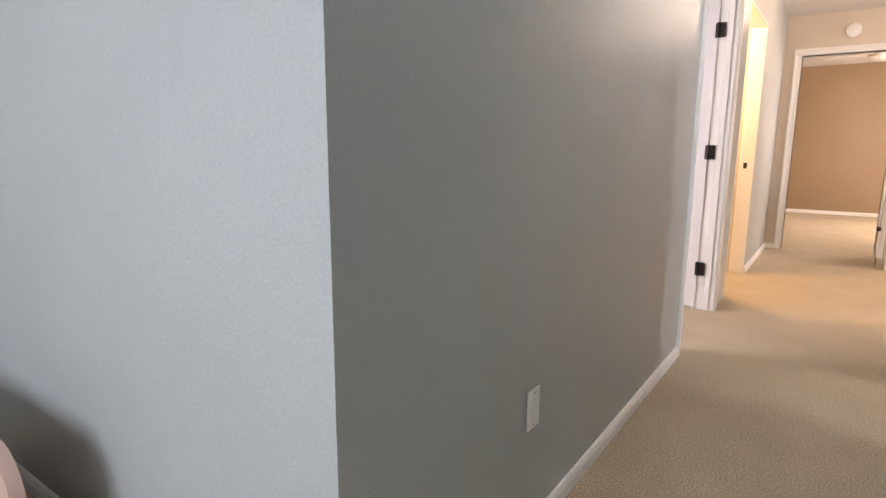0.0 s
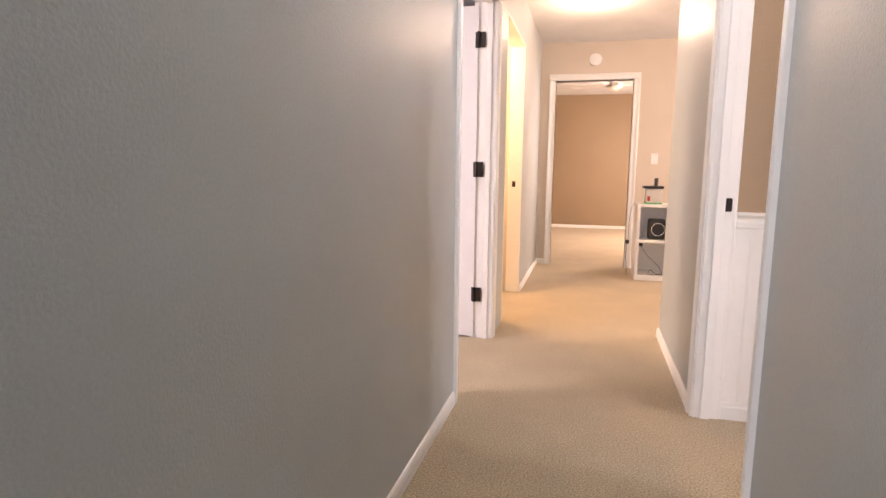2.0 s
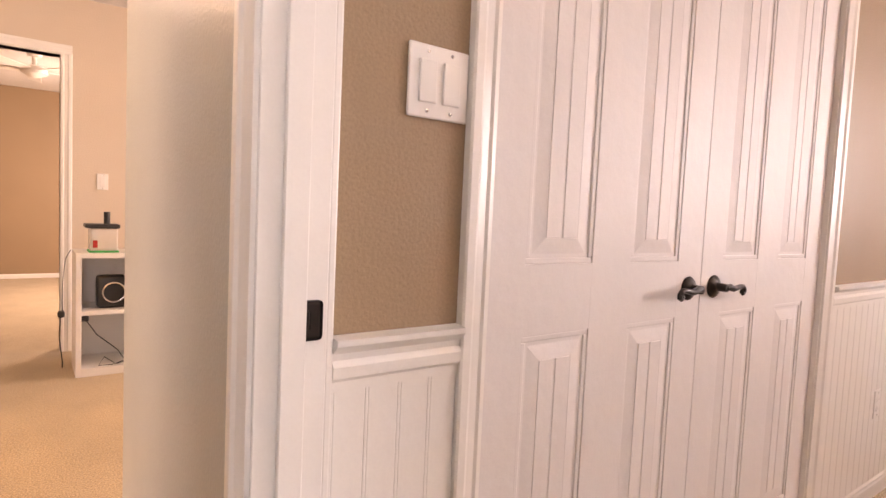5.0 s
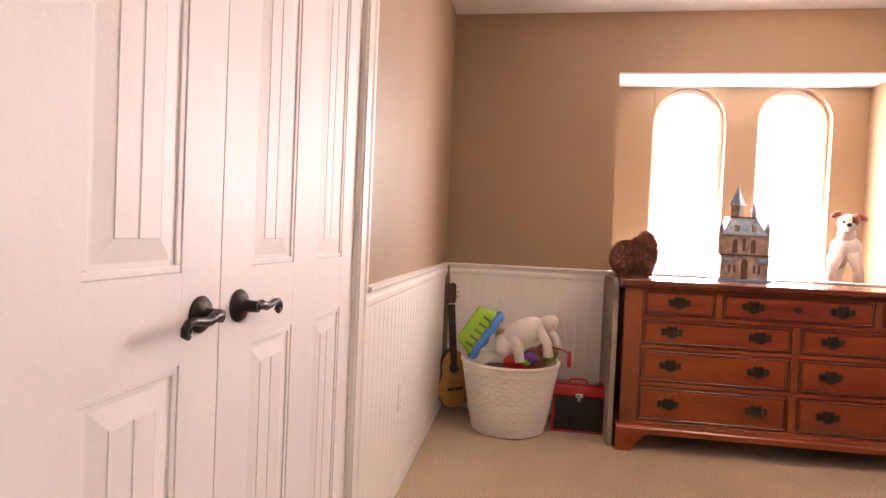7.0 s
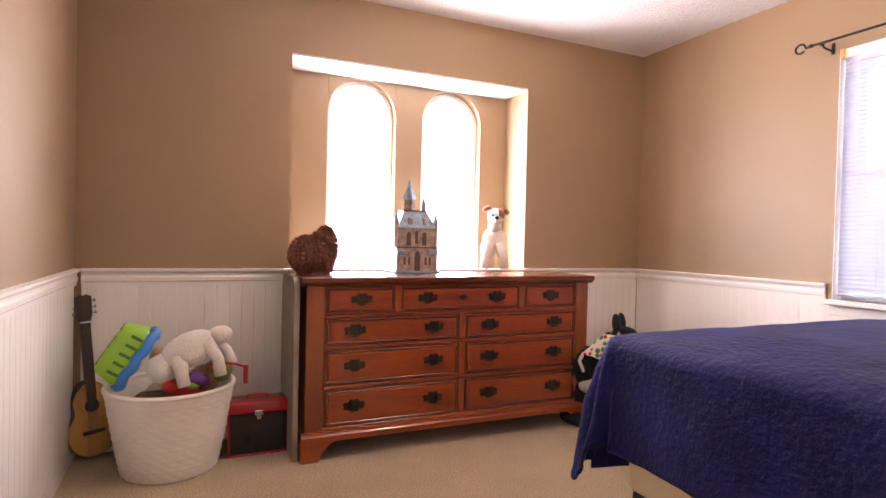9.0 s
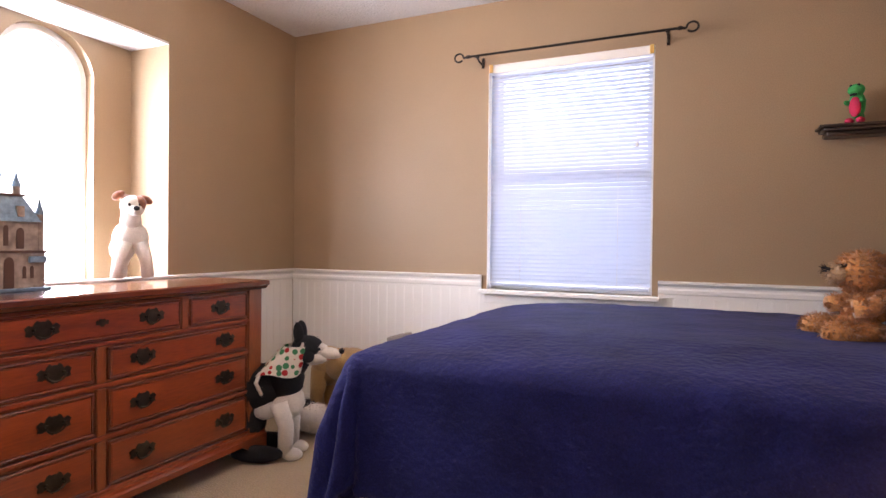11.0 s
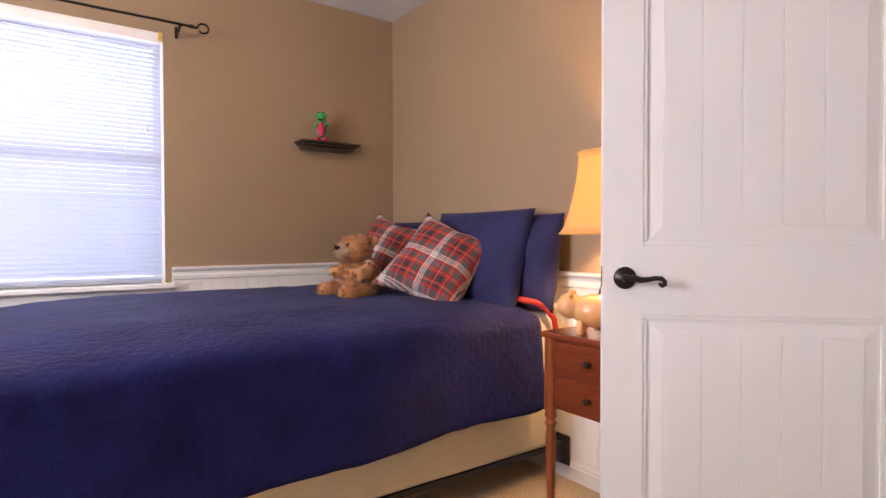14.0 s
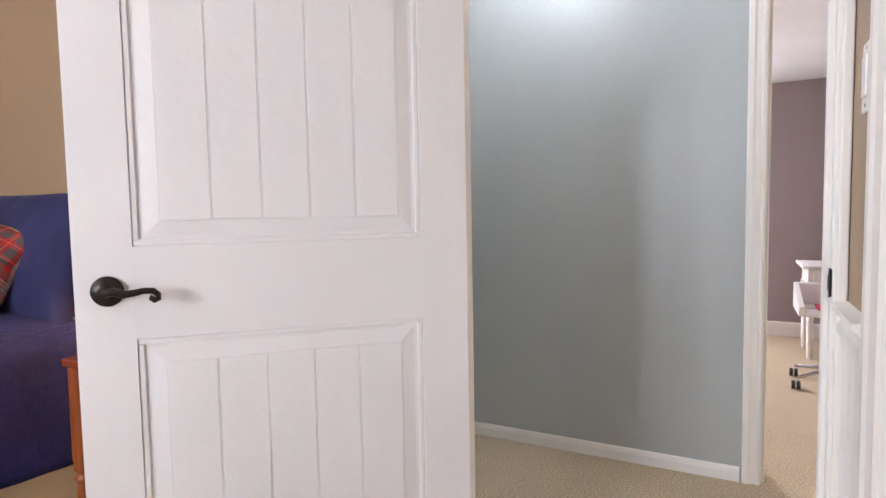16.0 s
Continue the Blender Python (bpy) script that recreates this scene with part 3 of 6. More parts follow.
jamb("door_jamb", "Y", O20 + 0.019, O21 - 0.019, 2.08, HX - T, HX + 0.001, None)


# ---- doors ----
def panel_door(name, width, height, columns, rows, planks, label, at, turn, thick=0.035, group=""):
    """A moulded door: local x runs from the hinge, the near face is +y at y=0. rows: (z0, z1); columns: (x0, x1)."""
    d = thing(name, at, turn, label, "door", group)
    core = box_bm((0, -thick + 0.006, 0.012), (width, -0.006, height))
    xs = sorted({0.0, width, *[v for c in columns for v in c]})
    zs = sorted({0.012, height, *[v for r in rows for v in r]})
    for y0, y1 in ((-0.006, 0.0), (-thick, -thick + 0.006)):
        for x0, x1 in zip(xs, xs[1:]):
            if (x0, x1) not in columns:
                add_box(core, (x0, y0, 0.012), (x1, y1, height), 0.0005, 1)
        for (x0, x1) in columns:
            for z0, z1 in zip(zs, zs[1:]):
                if (z0, z1) not in rows:
                    add_box(core, (x0 - 0.001, y0, z0), (x1 + 0.001, y1 - 0.00015 if y1 == 0 else y1, z1), 0.0005, 1)
    part("leaf", core, M_DOOR, d, at=None)
    for x0, x1 in columns:
        for z0, z1 in rows:
            bm = bmesh.new()
            # bolection moulding
            for a, b, c, e in ((x0, x1, z0, z0 + 0.012), (x0, x1, z1 - 0.012, z1), (x0, x0 + 0.012, z0 + 0.012, z1 - 0.012), (x1 - 0.012, x1, z0 + 0.012, z1 - 0.012)):
                add_box(bm, (a, -0.007, c), (b, -0.0022, e), 0.0022, 2)
            m = 0.020
            lo = [bm.verts.new(p) for p in ((x0 + m, -0.0059, z0 + m), (x1 - m, -0.0059, z0 + m), (x1 - m, -0.0059, z1 - m), (x0 + m, -0.0059, z1 - m))]
            k = 0.030
            hi = [bm.verts.new(p) for p in ((x0 + m + k, -0.0014, z0 + m + k), (x1 - m - k, -0.0014, z0 + m + k), (x1 - m - k, -0.0014, z1 - m - k), (x0 + m + k, -0.0014, z1 - m - k))]
            for i in range(4):
                bm.faces.new((lo[i], lo[(i + 1) % 4], hi[(i + 1) % 4], hi[i]))
            bm.faces.new(hi)
            p = part("panel", bm, M_DOOR, d)
            w = (x1 - x0 - 2 * (m + k)) / planks
            for i in range(planks):
                a = x0 + m + k + i * w
                part("plank", box_bm((a + 0.0014, -0.0016, z0 + m + k + 0.001), (a + w - 0.0014, -0.0002, z1 - m - k - 0.001), 0.0012, 1), M_DOOR, p)
    return d


def lever(parent, x, z, y, way, k=0.86):
    """A rose with a curled lever that points along way * x."""
    bm = bmesh.new()
    add_lathe(bm, [(r_ * k, h_ * k) for r_, h_ in [(0.0, 0), (0.034, 0), (0.035, 0.004), (0.030, 0.010), (0.018, 0.013), (0.013, 0.017), (0.012, 0.046), (0.0, 0.048)]], (x, y, z), 28, "Y")
    h = part("handle", bm, M_BRONZE, parent, "oil-rubbed bronze lever handle", True)
    bm = bmesh.new()
    pts = [(0, 0.040, 0), (0.018, 0.044, 0.003), (0.040, 0.044, -0.004), (0.062, 0.043, -0.002), (0.082, 0.043, 0.002), (0.100, 0.043, 0.001), (0.110, 0.043, -0.008),
           (0.110, 0.043, -0.017), (0.102, 0.043, -0.021), (0.096, 0.043, -0.016), (0.099, 0.043, -0.011)]
    add_tube(bm, [(x + way * a * k, y + b * k, z + c * k) for a, b, c in pts], [0.009, 0.009, 0.008, 0.007, 0.0065, 0.0065, 0.006, 0.006, 0.006, 0.006, 0.005], 10)
    part("lever", bm, M_BRONZE, h, smooth=True)
    return h


def hinge(parent, at, label="black bronze door hinge"):
    x, y, z = at
    bm = bmesh.new()
    add_lathe(bm, [(0.0, -0.046), (0.006, -0.046), (0.006, 0.046), (0.0, 0.046)], (x, y, z), 12)
    add_box(bm, (x - 0.002, y - 0.004, z - 0.044), (x + 0.003, y + 0.020, z + 0.044), 0.001, 1)
    return part("hinge", bm, M_BRONZE, parent, label, True)


DOOR_TURN = -43.7
door = panel_door("door", 0.815, 2.025, [(0.114, 0.710)], [(0.215, 0.838), (1.025, 1.905)], 5,
                  "white two-panel bedroom door standing open with a bronze lever", (0.042, -0.760, 0.0), DOOR_TURN)
lever(door, 0.757, 0.938, 0.0, -1)
bm = bmesh.new()
add_lathe(bm, [(0.0, 0.0), (0.029, 0.0), (0.026, -0.009), (0.011, -0.014), (0.010, -0.040), (0.0, -0.042)], (0.757, -0.035, 0.938), 24, "Y")
add_tube(bm, [(0.757, -0.072, 0.938), (0.72, -0.076, 0.940), (0.68, -0.075, 0.937), (0.655, -0.075, 0.928)], [0.008, 0.007, 0.006, 0.005], 8)
part("handle", bm, M_BRONZE, door, "oil-rubbed bronze lever handle", True)
part("latch", box_bm((0.8135, -0.026, 0.912), (0.8165, -0.010, 0.968), 0.001, 1), M_BRONZE, door, "bronze latch plate")
sp = box_bm((-0.113, DR1 - 0.0035, 0.902), (-0.0640, DR1 + 0.001, 0.958), 0.006, 2)
add_box(sp, (-0.098, DR1 - 0.0045, 0.916), (-0.082, DR1 - 0.003, 0.944), 0.002, 1)
tagged(part("strike_plate", sp, M_BRONZE, None), "oil-rubbed bronze strike plate on the door jamb", "strike plate")

CW = (CL1 - 0.04 - CL0 - 0.002) / 2 - 0.003
cols = [(0.107, 0.300), (CW - 0.300, CW - 0.105)]
rows2 = [(0.20, 0.855), (0.995, 1.90)]
c_l = panel_door("closet_door", CW, 2.02, cols, rows2, 2, "white four-panel closet door with a bronze lever, closed", (CL0 + 0.003 + CW, 0.014, 0.0), 180, group="closet doors")
lever(c_l, 0.058, 0.926, 0.0, 1)
c_r = panel_door("closet_door", CW, 2.02, cols, rows2, 2, "white four-panel closet door with a bronze lever, closed", (CL0 + 0.006 + 2 * CW, 0.014, 0.0), 180, group="closet doors")
lever(c_r, CW - 0.060, 0.926, 0.0, -1)

# door of the room across the hall, open against its hinges
d2 = panel_door("door", 0.905, 2.02, [(0.112, 0.793)], [(0.215, 0.845), (1.005, 1.905)], 6, "white panelled door standing open on black hinges", (HX - 0.112, OP1 - 0.012, 0.0), 180)
for hz in (0.285, 1.065, 1.825):
    bm = bmesh.new()
    add_box(bm, (-0.046, 0.0005, hz - 0.045), (-0.004, 0.0085, hz + 0.045), 0.003, 2)
    add_lathe(bm, [(0.0, -0.048), (0.007, -0.048), (0.007, 0.048), (0.0, 0.048)], (-0.003, 0.011, hz), 12)
    add_box(bm, (0.0, 0.0003, hz - 0.045), (0.016, 0.0035, hz + 0.045), 0.001, 1)
    part("hinge", bm, M_BRONZE, d2, "black door hinge", smooth=True)
# lit opening: small strike
tagged(part("strike_plate", box_bm((HX - 0.08, O21 - 0.022, 0.92), (HX - 0.05, O21 - 0.0185, 0.97), 0.002, 1), M_BRONZE), "small bronze strike plate on a white jamb", "strike plate")


# ---- wall fittings ----
def wall_plate(name, at, turn, gangs, label, rockers=True, category="light switch"):
    """A cover plate in the local xz plane, standing out to -y."""
    w = 0.070 + 0.046 * (gangs - 1)
    t = thing(name, at, turn, label, category)
    part("cover", box_bm((-w / 2, -0.006, -0.057), (w / 2, 0, 0.057), 0.003, 2), M_PLATE, t)
    for g in range(gangs):
        cx = (g - (gangs - 1) / 2) * 0.046
        if rockers:
            part("rocker", box_bm((cx - 0.0165, -0.010, -0.033), (cx + 0.0165, -0.004, 0.033), 0.002, 2), M_PLATE, t)
        else:
            for dz in (-0.02, 0.02):
                bm = bmesh.new()
                add_lathe(bm, [(0, 0), (0.015, 0), (0.0145, -0.0015), (0, -0.002)], (cx, -0.0058, dz), 20, "Y")
                for sx in (-0.006, 0.006):
                    add_box(bm, (cx + sx - 0.001, -0.0082, dz - 0.005), (cx + sx + 0.001, -0.0076, dz + 0.005))
                part("socket", bm, M_PLATE, t, smooth=True)
        for dz in (-0.046, 0.046):
            bm = bmesh.new()
            add_lathe(bm, [(0, 0), (0.003, 0), (0.003, -0.001), (0, -0.0014)], (cx, -0.0062, dz), 10, "Y")
            part("screw", bm, M_STEEL, t)
    return t


wall_plate("light_switch", (0.132, -0.001, 1.290), 0, 2, "white double rocker light switch on the tan wall")
wall_plate("wall_outlet", (HX + 0.001, -1.90, 0.395), 90, 1, "white wall outlet on the grey hall wall", False, "wall outlet")
wall_plate("wall_outlet", (2.36, -0.006, 0.40), 0, 1, "white wall outlet on the wainscot", False, "wall outlet")
wall_plate("light_switch", (0.03, Y_END - 0.001, 1.20), 0, 1, "white light switch on the hall end wall")
bm = bmesh.new()
add_lathe(bm, [(0, 0), (0.068, 0), (0.070, -0.012), (0.062, -0.032), (0.045, -0.040), (0, -0.042)], (0, 0, 0), 32, "Y")
sd = thing("smoke_detector", (-0.63, Y_END - 0.001, 2.25), 0, "round white smoke detector above a doorway", "smoke detector")
part("housing", bm, M_PLATE, sd, smooth=True)
bm = bmesh.new()
add_lathe(bm, [(0, -0.041), (0.012, -0.041), (0.012, -0.045), (0, -0.046)], (0, 0, 0), 16, "Y")
part("test_button", bm, M_PLATE, sd, smooth=True)

# ---- windows ----
for i, (a, b) in enumerate(ARCH):
    mid = (a + b) / 2
    r_out = abs(a - b) / 2
    fr = thing("arched_window", (BAYX + 0.06, mid, 0), 0, "white framed arched window in the alcove", "window", "arched windows")
    outer = [(-r_out, AZ0), (r_out, AZ0)] + [(r_out * math.cos(t), AZS + r_out * math.sin(t)) for t in np.linspace(0, math.pi, 25)]
    ri = r_out - 0.028
    inner = [(-ri, AZ0 + 0.028), (ri, AZ0 + 0.028)] + [(ri * math.cos(t), AZS + ri * math.sin(t)) for t in np.linspace(0, math.pi, 25)]
    bm = bmesh.new()
    n = len(outer)
    for x0, x1 in ((0.0, 0.05),):
        vo = [[bm.verts.new((x, p[0], p[1])) for p in outer] for x in (x0, x1)]
        vi = [[bm.verts.new((x, p[0], p[1])) for p in inner] for x in (x0, x1)]
        for k in range(n):
            q = (k + 1) % n
            bm.faces.new((vo[0][k], vo[0][q], vi[0][q], vi[0][k]))
            bm.faces.new((vo[1][k], vo[1][q], vi[1][q], vi[1][k]))
            bm.faces.new((vi[0][k], vi[0][q], vi[1][q], vi[1][k]))
            bm.faces.new((vo[0][k], vo[0][q], vo[1][q], vo[1][k]))
    part("window_frame", bm, M_WHITE, fr)
    bm = bmesh.new()
    add_prism(bm, inner, 0.022, 0.026, "X")
    pane = part("pane", bm, M_GLASS, fr, "clear glass pane")
    pane.visible_shadow = False

wf = thing("sash_window", ((WIN[0] + WIN[1]) / 2, -D - 0.10, 0), 0, "white sash window behind closed blinds", "window")
hw = (WIN[1] - WIN[0]) / 2
for nm, lo, hi in (("window_frame", (-hw, -0.02, WIN[2]), (-hw + 0.035, 0.03, WIN[3])), ("window_frame", (hw - 0.035, -0.02, WIN[2]), (hw, 0.03, WIN[3])),
                   ("window_frame", (-hw + 0.035, -0.02, WIN[3] - 0.035), (hw - 0.035, 0.03, WIN[3])), ("window_frame", (-hw + 0.035, -0.02, WIN[2]), (hw - 0.035, 0.03, WIN[2] + 0.035)),
                   ("meeting_rail", (-hw + 0.035, -0.02, 1.43), (hw - 0.035, 0.03, 1.47))):
    part(nm, box_bm(lo, hi, 0.003, 1), M_WHITE, wf)
pane = part("pane", box_bm((-hw + 0.03, 0.0, WIN[2] + 0.03), (hw - 0.03, 0.004, WIN[3] - 0.03)), M_GLASS, wf, "clear glass pane")
pane.visible_shadow = False
structure("window_sill", box_bm((WIN[0] - 0.035, -D - 0.07, WIN[2] - 0.022), (WIN[1] + 0.035, -D + 0.055, WIN[2]), 0.004), M_WHITE, "white painted window sill")
structure("window_apron", box_bm((WIN[0] - 0.01, -D, WIN[2] - 0.075), (WIN[1] + 0.01, -D + 0.014, WIN[2] - 0.023), 0.003), M_WHITE, "white painted board below the sill")

for lo, hi in (((WIN[0], -D - 0.075, WIN[2]), (WIN[0] + 0.004, -D + 0.0015, WIN[3])), ((WIN[1] - 0.004, -D - 0.075, WIN[2]), (WIN[1], -D + 0.0015, WIN[3])), ((WIN[0] + 0.004, -D - 0.075, WIN[3] - 0.004), (WIN[1] - 0.004, -D + 0.0015, WIN[3]))):
    structure("window_reveal", box_bm(lo, hi), M_WHITE, "white painted window reveal")
bl = thing("window_blind", ((WIN[0] + WIN[1]) / 2, -D - 0.024, 0), 0, "white horizontal slat blind, lowered and nearly closed", "window blind")
part("headrail", box_bm((-hw + 0.008, -0.022, WIN[3] - 0.045), (hw - 0.008, 0.022, WIN[3] - 0.004), 0.002, 1), M_WHITE, bl)
for sx in (-1, 1):
    part("bracket", box_bm((sx * (hw - 0.004) - 0.02 * (sx > 0), 0.0225, WIN[3] - 0.042), (sx * (hw - 0.004) + 0.02 * (sx < 0), 0.032, WIN[3] + 0.002), 0.001, 1), M_SHADE, bl, "tan plastic blind bracket")
NS = 52
z_lo, z_hi = WIN[2] + 0.055, WIN[3] - 0.060
slat = None
for k in range(NS):
    z = z_lo + (z_hi - z_lo) * k / (NS - 1)
    if slat is None:
        bm = bmesh.new()
        c, s = math.cos(radians(60)), math.sin(radians(60))
        top, bot = [], []
        for j in range(5):
            w = (j / 4 - 0.5) * 0.027
            arc = 0.0022 * (1 - (2 * j / 4 - 1) ** 2)
            y, zz = w * c - arc * s, -w * s - arc * c
            top.append((y, zz))
            bot.append((y + 0.0006 * s, zz + 0.0006 * c))
        add_prism(bm, top + bot[::-1], -hw + 0.010, hw - 0.010, "X")
        slat = part("slat", bm, M_BLIND, bl, at=(0, 0, z))
    else:
        s2 = slat.copy()
        scene.collection.objects.link(s2)
        s2.location = (0, 0, z)
        s2.rotation_euler = (radians(random.uniform(-2, 2)), 0, 0)
part("bottom_rail", box_bm((-hw + 0.014, -0.012, WIN[2] + 0.022), (hw - 0.014, 0.012, WIN[2] + 0.038), 0.003, 1), M_BLIND, bl)
for sx in (-0.27, 0.25):
    bm = bmesh.new()
    add_tube(bm, [(sx, 0.016, WIN[2] + 0.03), (sx, 0.016, WIN[3] - 0.03)], 0.0012, 6)
    part("ladder_cord", bm, M_SHEET, bl)
bm = bmesh.new()
add_tube(bm, [(-hw + 0.075, 0.020, WIN[3] - 0.04), (-hw + 0.08, 0.024, 1.60)], 0.0012, 6)
add_lathe(bm, [(0, 0), (0.006, 0.004), (0.009, -0.02), (0.0, -0.024)], (-hw + 0.08, 0.024, 1.60), 10)
part("pull_cord", bm, M_SHEET, bl)

cr = thing("curtain_rod", (1.775, -D + 0.095, 2.118), 0, "black wrought iron curtain rod with curled ends, no curtain", "curtain rod")
bm = bmesh.new()
add_tube(bm, [(-0.55, 0, 0), (0.55, 0, 0)], 0.0065, 10)
part("rod", bm, M_BRONZE, cr, smooth=True)
for s in (-1, 1):
    bm = bmesh.new()
    pts = [(s * 0.55, 0, 0), (s * 0.57, 0, -0.004)]
    pts += [(s * (0.600 - 0.026 * math.cos(a)), 0, 0.026 * math.sin(a) * 0.9) for a in np.linspace(0.0, 5.6, 16)]
    add_tube(bm, pts, [0.0065] * 2 + [0.005] * 16, 8)
    add_lathe(bm, [(0.006, -0.012), (0.010, -0.006), (0.010, 0.006), (0.006, 0.012)], (s * 0.545, 0, 0), 12, "X")
    part("finial", bm, M_BRONZE, cr, smooth=True)
    bm = bmesh.new()
    add_box(bm, (s * 0.49 - 0.008, -0.094, -0.045), (s * 0.49 + 0.008, -0.089, 0.012), 0.001, 1)
    add_tube(bm, [(s * 0.49, -0.090, -0.03), (s * 0.49, -0.02, -0.022), (s * 0.49, 0.0, -0.009)], 0.005, 8)
    add_box(bm, (s * 0.49 - 0.009, -0.011, -0.014), (s * 0.49 + 0.009, 0.011, -0.006), 0.002, 1)
    part("bracket", bm, M_BRONZE, cr, smooth=True)

# ---- dresser ----
DX, DY0, DY1 = 3.115, -0.965, -2.695
dr = thing("dresser", (DX, (DY0 + DY1) / 2, 0), 0, "polished cherry wood dresser with brass bail pulls below the window alcove", "dresser")
DL = (DY0 - DY1) / 2
dr.location.y, dr.scale = -1.838, (1, 0.955, 1)
bm = bmesh.new()
top_prof = [(-0.028, 0.862), (-0.020, 0.858), (-0.012, 0.848), (-0.004, 0.842), (0.02, 0.840), (0.455, 0.840), (0.458, 0.885), (-0.022, 0.885), (-0.030, 0.879)]
add_prism(bm, top_prof, -DL - 0.022, DL + 0.022, "Y")
part("top", bm, M_CHERRY_TOP, dr)
bm = bmesh.new()
add_box(bm, (0.012, -DL, 0.135), (0.45, -DL + 0.02, 0.842), 0.001, 1)
add_box(bm, (0.012, DL - 0.02, 0.135), (0.45, DL, 0.842), 0.001, 1)
add_box(bm, (0.43, -DL + 0.02, 0.135), (0.445, DL - 0.02, 0.842))
add_box(bm, (0.014, -DL + 0.02, 0.135), (0.03, DL - 0.02, 0.842))
part("case", bm, M_CHERRY_Z, dr)
DC = (DY0 + DY1) / 2


def ly(y):
    return y - DC


edges = {1: [(-1.070, -1.420), (-1.470, -2.190), (-2.240, -2.590)], 2: [(-1.070, -1.800), (-1.860, -2.590)]}
rowz = [(0.712, 0.828, 1), (0.560, 0.676, 2), (0.368, 0.522, 2), (0.166, 0.328, 2)]
for ya, yb in ((ly(DY1) + 0.001, ly(-2.605)), (ly(-1.055), ly(DY0) - 0.001)):
    part("post", box_bm((0.0, ya, 0.14), (0.03, yb, 0.842), 0.003, 1), M_CHERRY_Z, dr)
for z0, z1 in ((0.140, 0.156), (0.338, 0.358), (0.532, 0.550), (0.686, 0.702), (0.836, 0.842)):
    part("rail", box_bm((0.002, ly(-2.605), z0), (0.028, ly(-1.055), z1), 0.003, 1), M_CHERRY, dr)
for y, z0, z1 in ((-1.445, 0.702, 0.836), (-2.215, 0.702, 0.836), (-1.830, 0.550, 0.686), (-1.830, 0.358, 0.532), (-1.830, 0.156, 0.338)):
    part("divider", box_bm((0.001, ly(y) - 0.018, z0), (0.027, ly(y) + 0.018, z1), 0.003, 1), M_CHERRY_Z, dr)


def pull(parent, y, z, small=False):
    """Shaped back plate with posts and a swinging bail; or a small key plate."""
    bm = bmesh.new()
    s = 0.5 if small else 1.15
    half = [(0.0, 0.026), (0.008, 0.024), (0.014, 0.030), (0.022, 0.024), (0.028, 0.012), (0.040, 0.018), (0.052, 0.008), (0.046, -0.002), (0.050, -0.012), (0.036, -0.016),
            (0.026, -0.010), (0.016, -0.022), (0.006, -0.030), (0.0, -0.026)]
    ring = half + [(-a, b) for a, b in half[-2:0:-1]]
    add_prism(bm, [(y + a * s, z + b * s) for a, b in ring], -0.0025, 0.0, "X")
    p = part("pull", bm, M_BRASS, parent, "antique brass pull")
    q = parent
    if not small:
        bm = bmesh.new()
        for sy in (-1, 1):
            add_lathe(bm, [(0, -0.018), (0.005, -0.017), (0.004, -0.008), (0.006, -0.002)], (0, y + sy * 0.030, z + 0.002), 10, "X")
        pts = [(-0.014, y + 0.034 * math.cos(a), z + 0.001 + 0.026 * math.sin(a)) for a in np.linspace(math.pi, 2 * math.pi, 13)]
        add_tube(bm, pts, 0.0028, 8)
        part("bail", bm, M_BRASS, q, "antique brass bail", smooth=True)


for z0, z1, kind in rowz:
    for y0, y1 in edges[kind]:
        bm = bmesh.new()
        a, b = ly(y1), ly(y0)
        add_box(bm, (0.004, a, z0), (0.020, b, z1), 0.002, 1)
        dw = part("drawer", bm, M_CHERRY, dr)
        bm = bmesh.new()
        for p0, p1, q0, q1 in ((a, b, z0, z0 + 0.008), (a, b, z1 - 0.008, z1), (a, a + 0.008, z0 + 0.008, z1 - 0.008), (b - 0.008, b, z0 + 0.008, z1 - 0.008)):
            add_box(bm, (-0.002, p0, q0), (0.006, p1, q1), 0.0022, 1)
        part("moulding", bm, M_CHERRY_TOP, dw)
        part("front_panel", box_bm((0.0005, a + 0.011, z0 + 0.011), (0.006, b - 0.011, z1 - 0.011), 0.003, 1), M_CHERRY, dw)
        zc = (z0 + z1) / 2 + 0.004
        w = b - a
        if w < 0.4:
            pull(dw, (a + b) / 2, zc)
        else:
            pull(dw, a + 0.145, zc)
            pull(dw, b - 0.145, zc)
        if kind == 1 and w > 0.5:
            pull(dw, (a + b) / 2, zc, True)
bm = bmesh.new()
add_prism(bm, [(-0.020, 0.095), (-0.020, 0.120), (-0.012, 0.128), (-0.010, 0.138), (0.0, 0.142), (0.445, 0.142), (0.445, 0.095)], -DL - 0.018, DL + 0.018, "Y")
part("base_moulding", bm, M_CHERRY, dr)
for sy in (-1, 1):
    for x0 in (-0.020, 0.36):
        bm = bmesh.new()
        y0 = sy * (DL + 0.018)
        foot = [(y0, 0.0), (y0 - sy * 0.085, 0.0), (y0 - sy * 0.095, 0.028), (y0 - sy * 0.118, 0.055), (y0 - sy * 0.135, 0.075), (y0 - sy * 0.17, 0.096), (y0, 0.096)]
        add_prism(bm, foot, x0, x0 + 0.022, "X")
        add_box(bm, (x0 + 0.022, y0 - sy * 0.022, 0), (x0 + 0.09, y0, 0.095))
        part("foot", bm, M_CHERRY, dr)

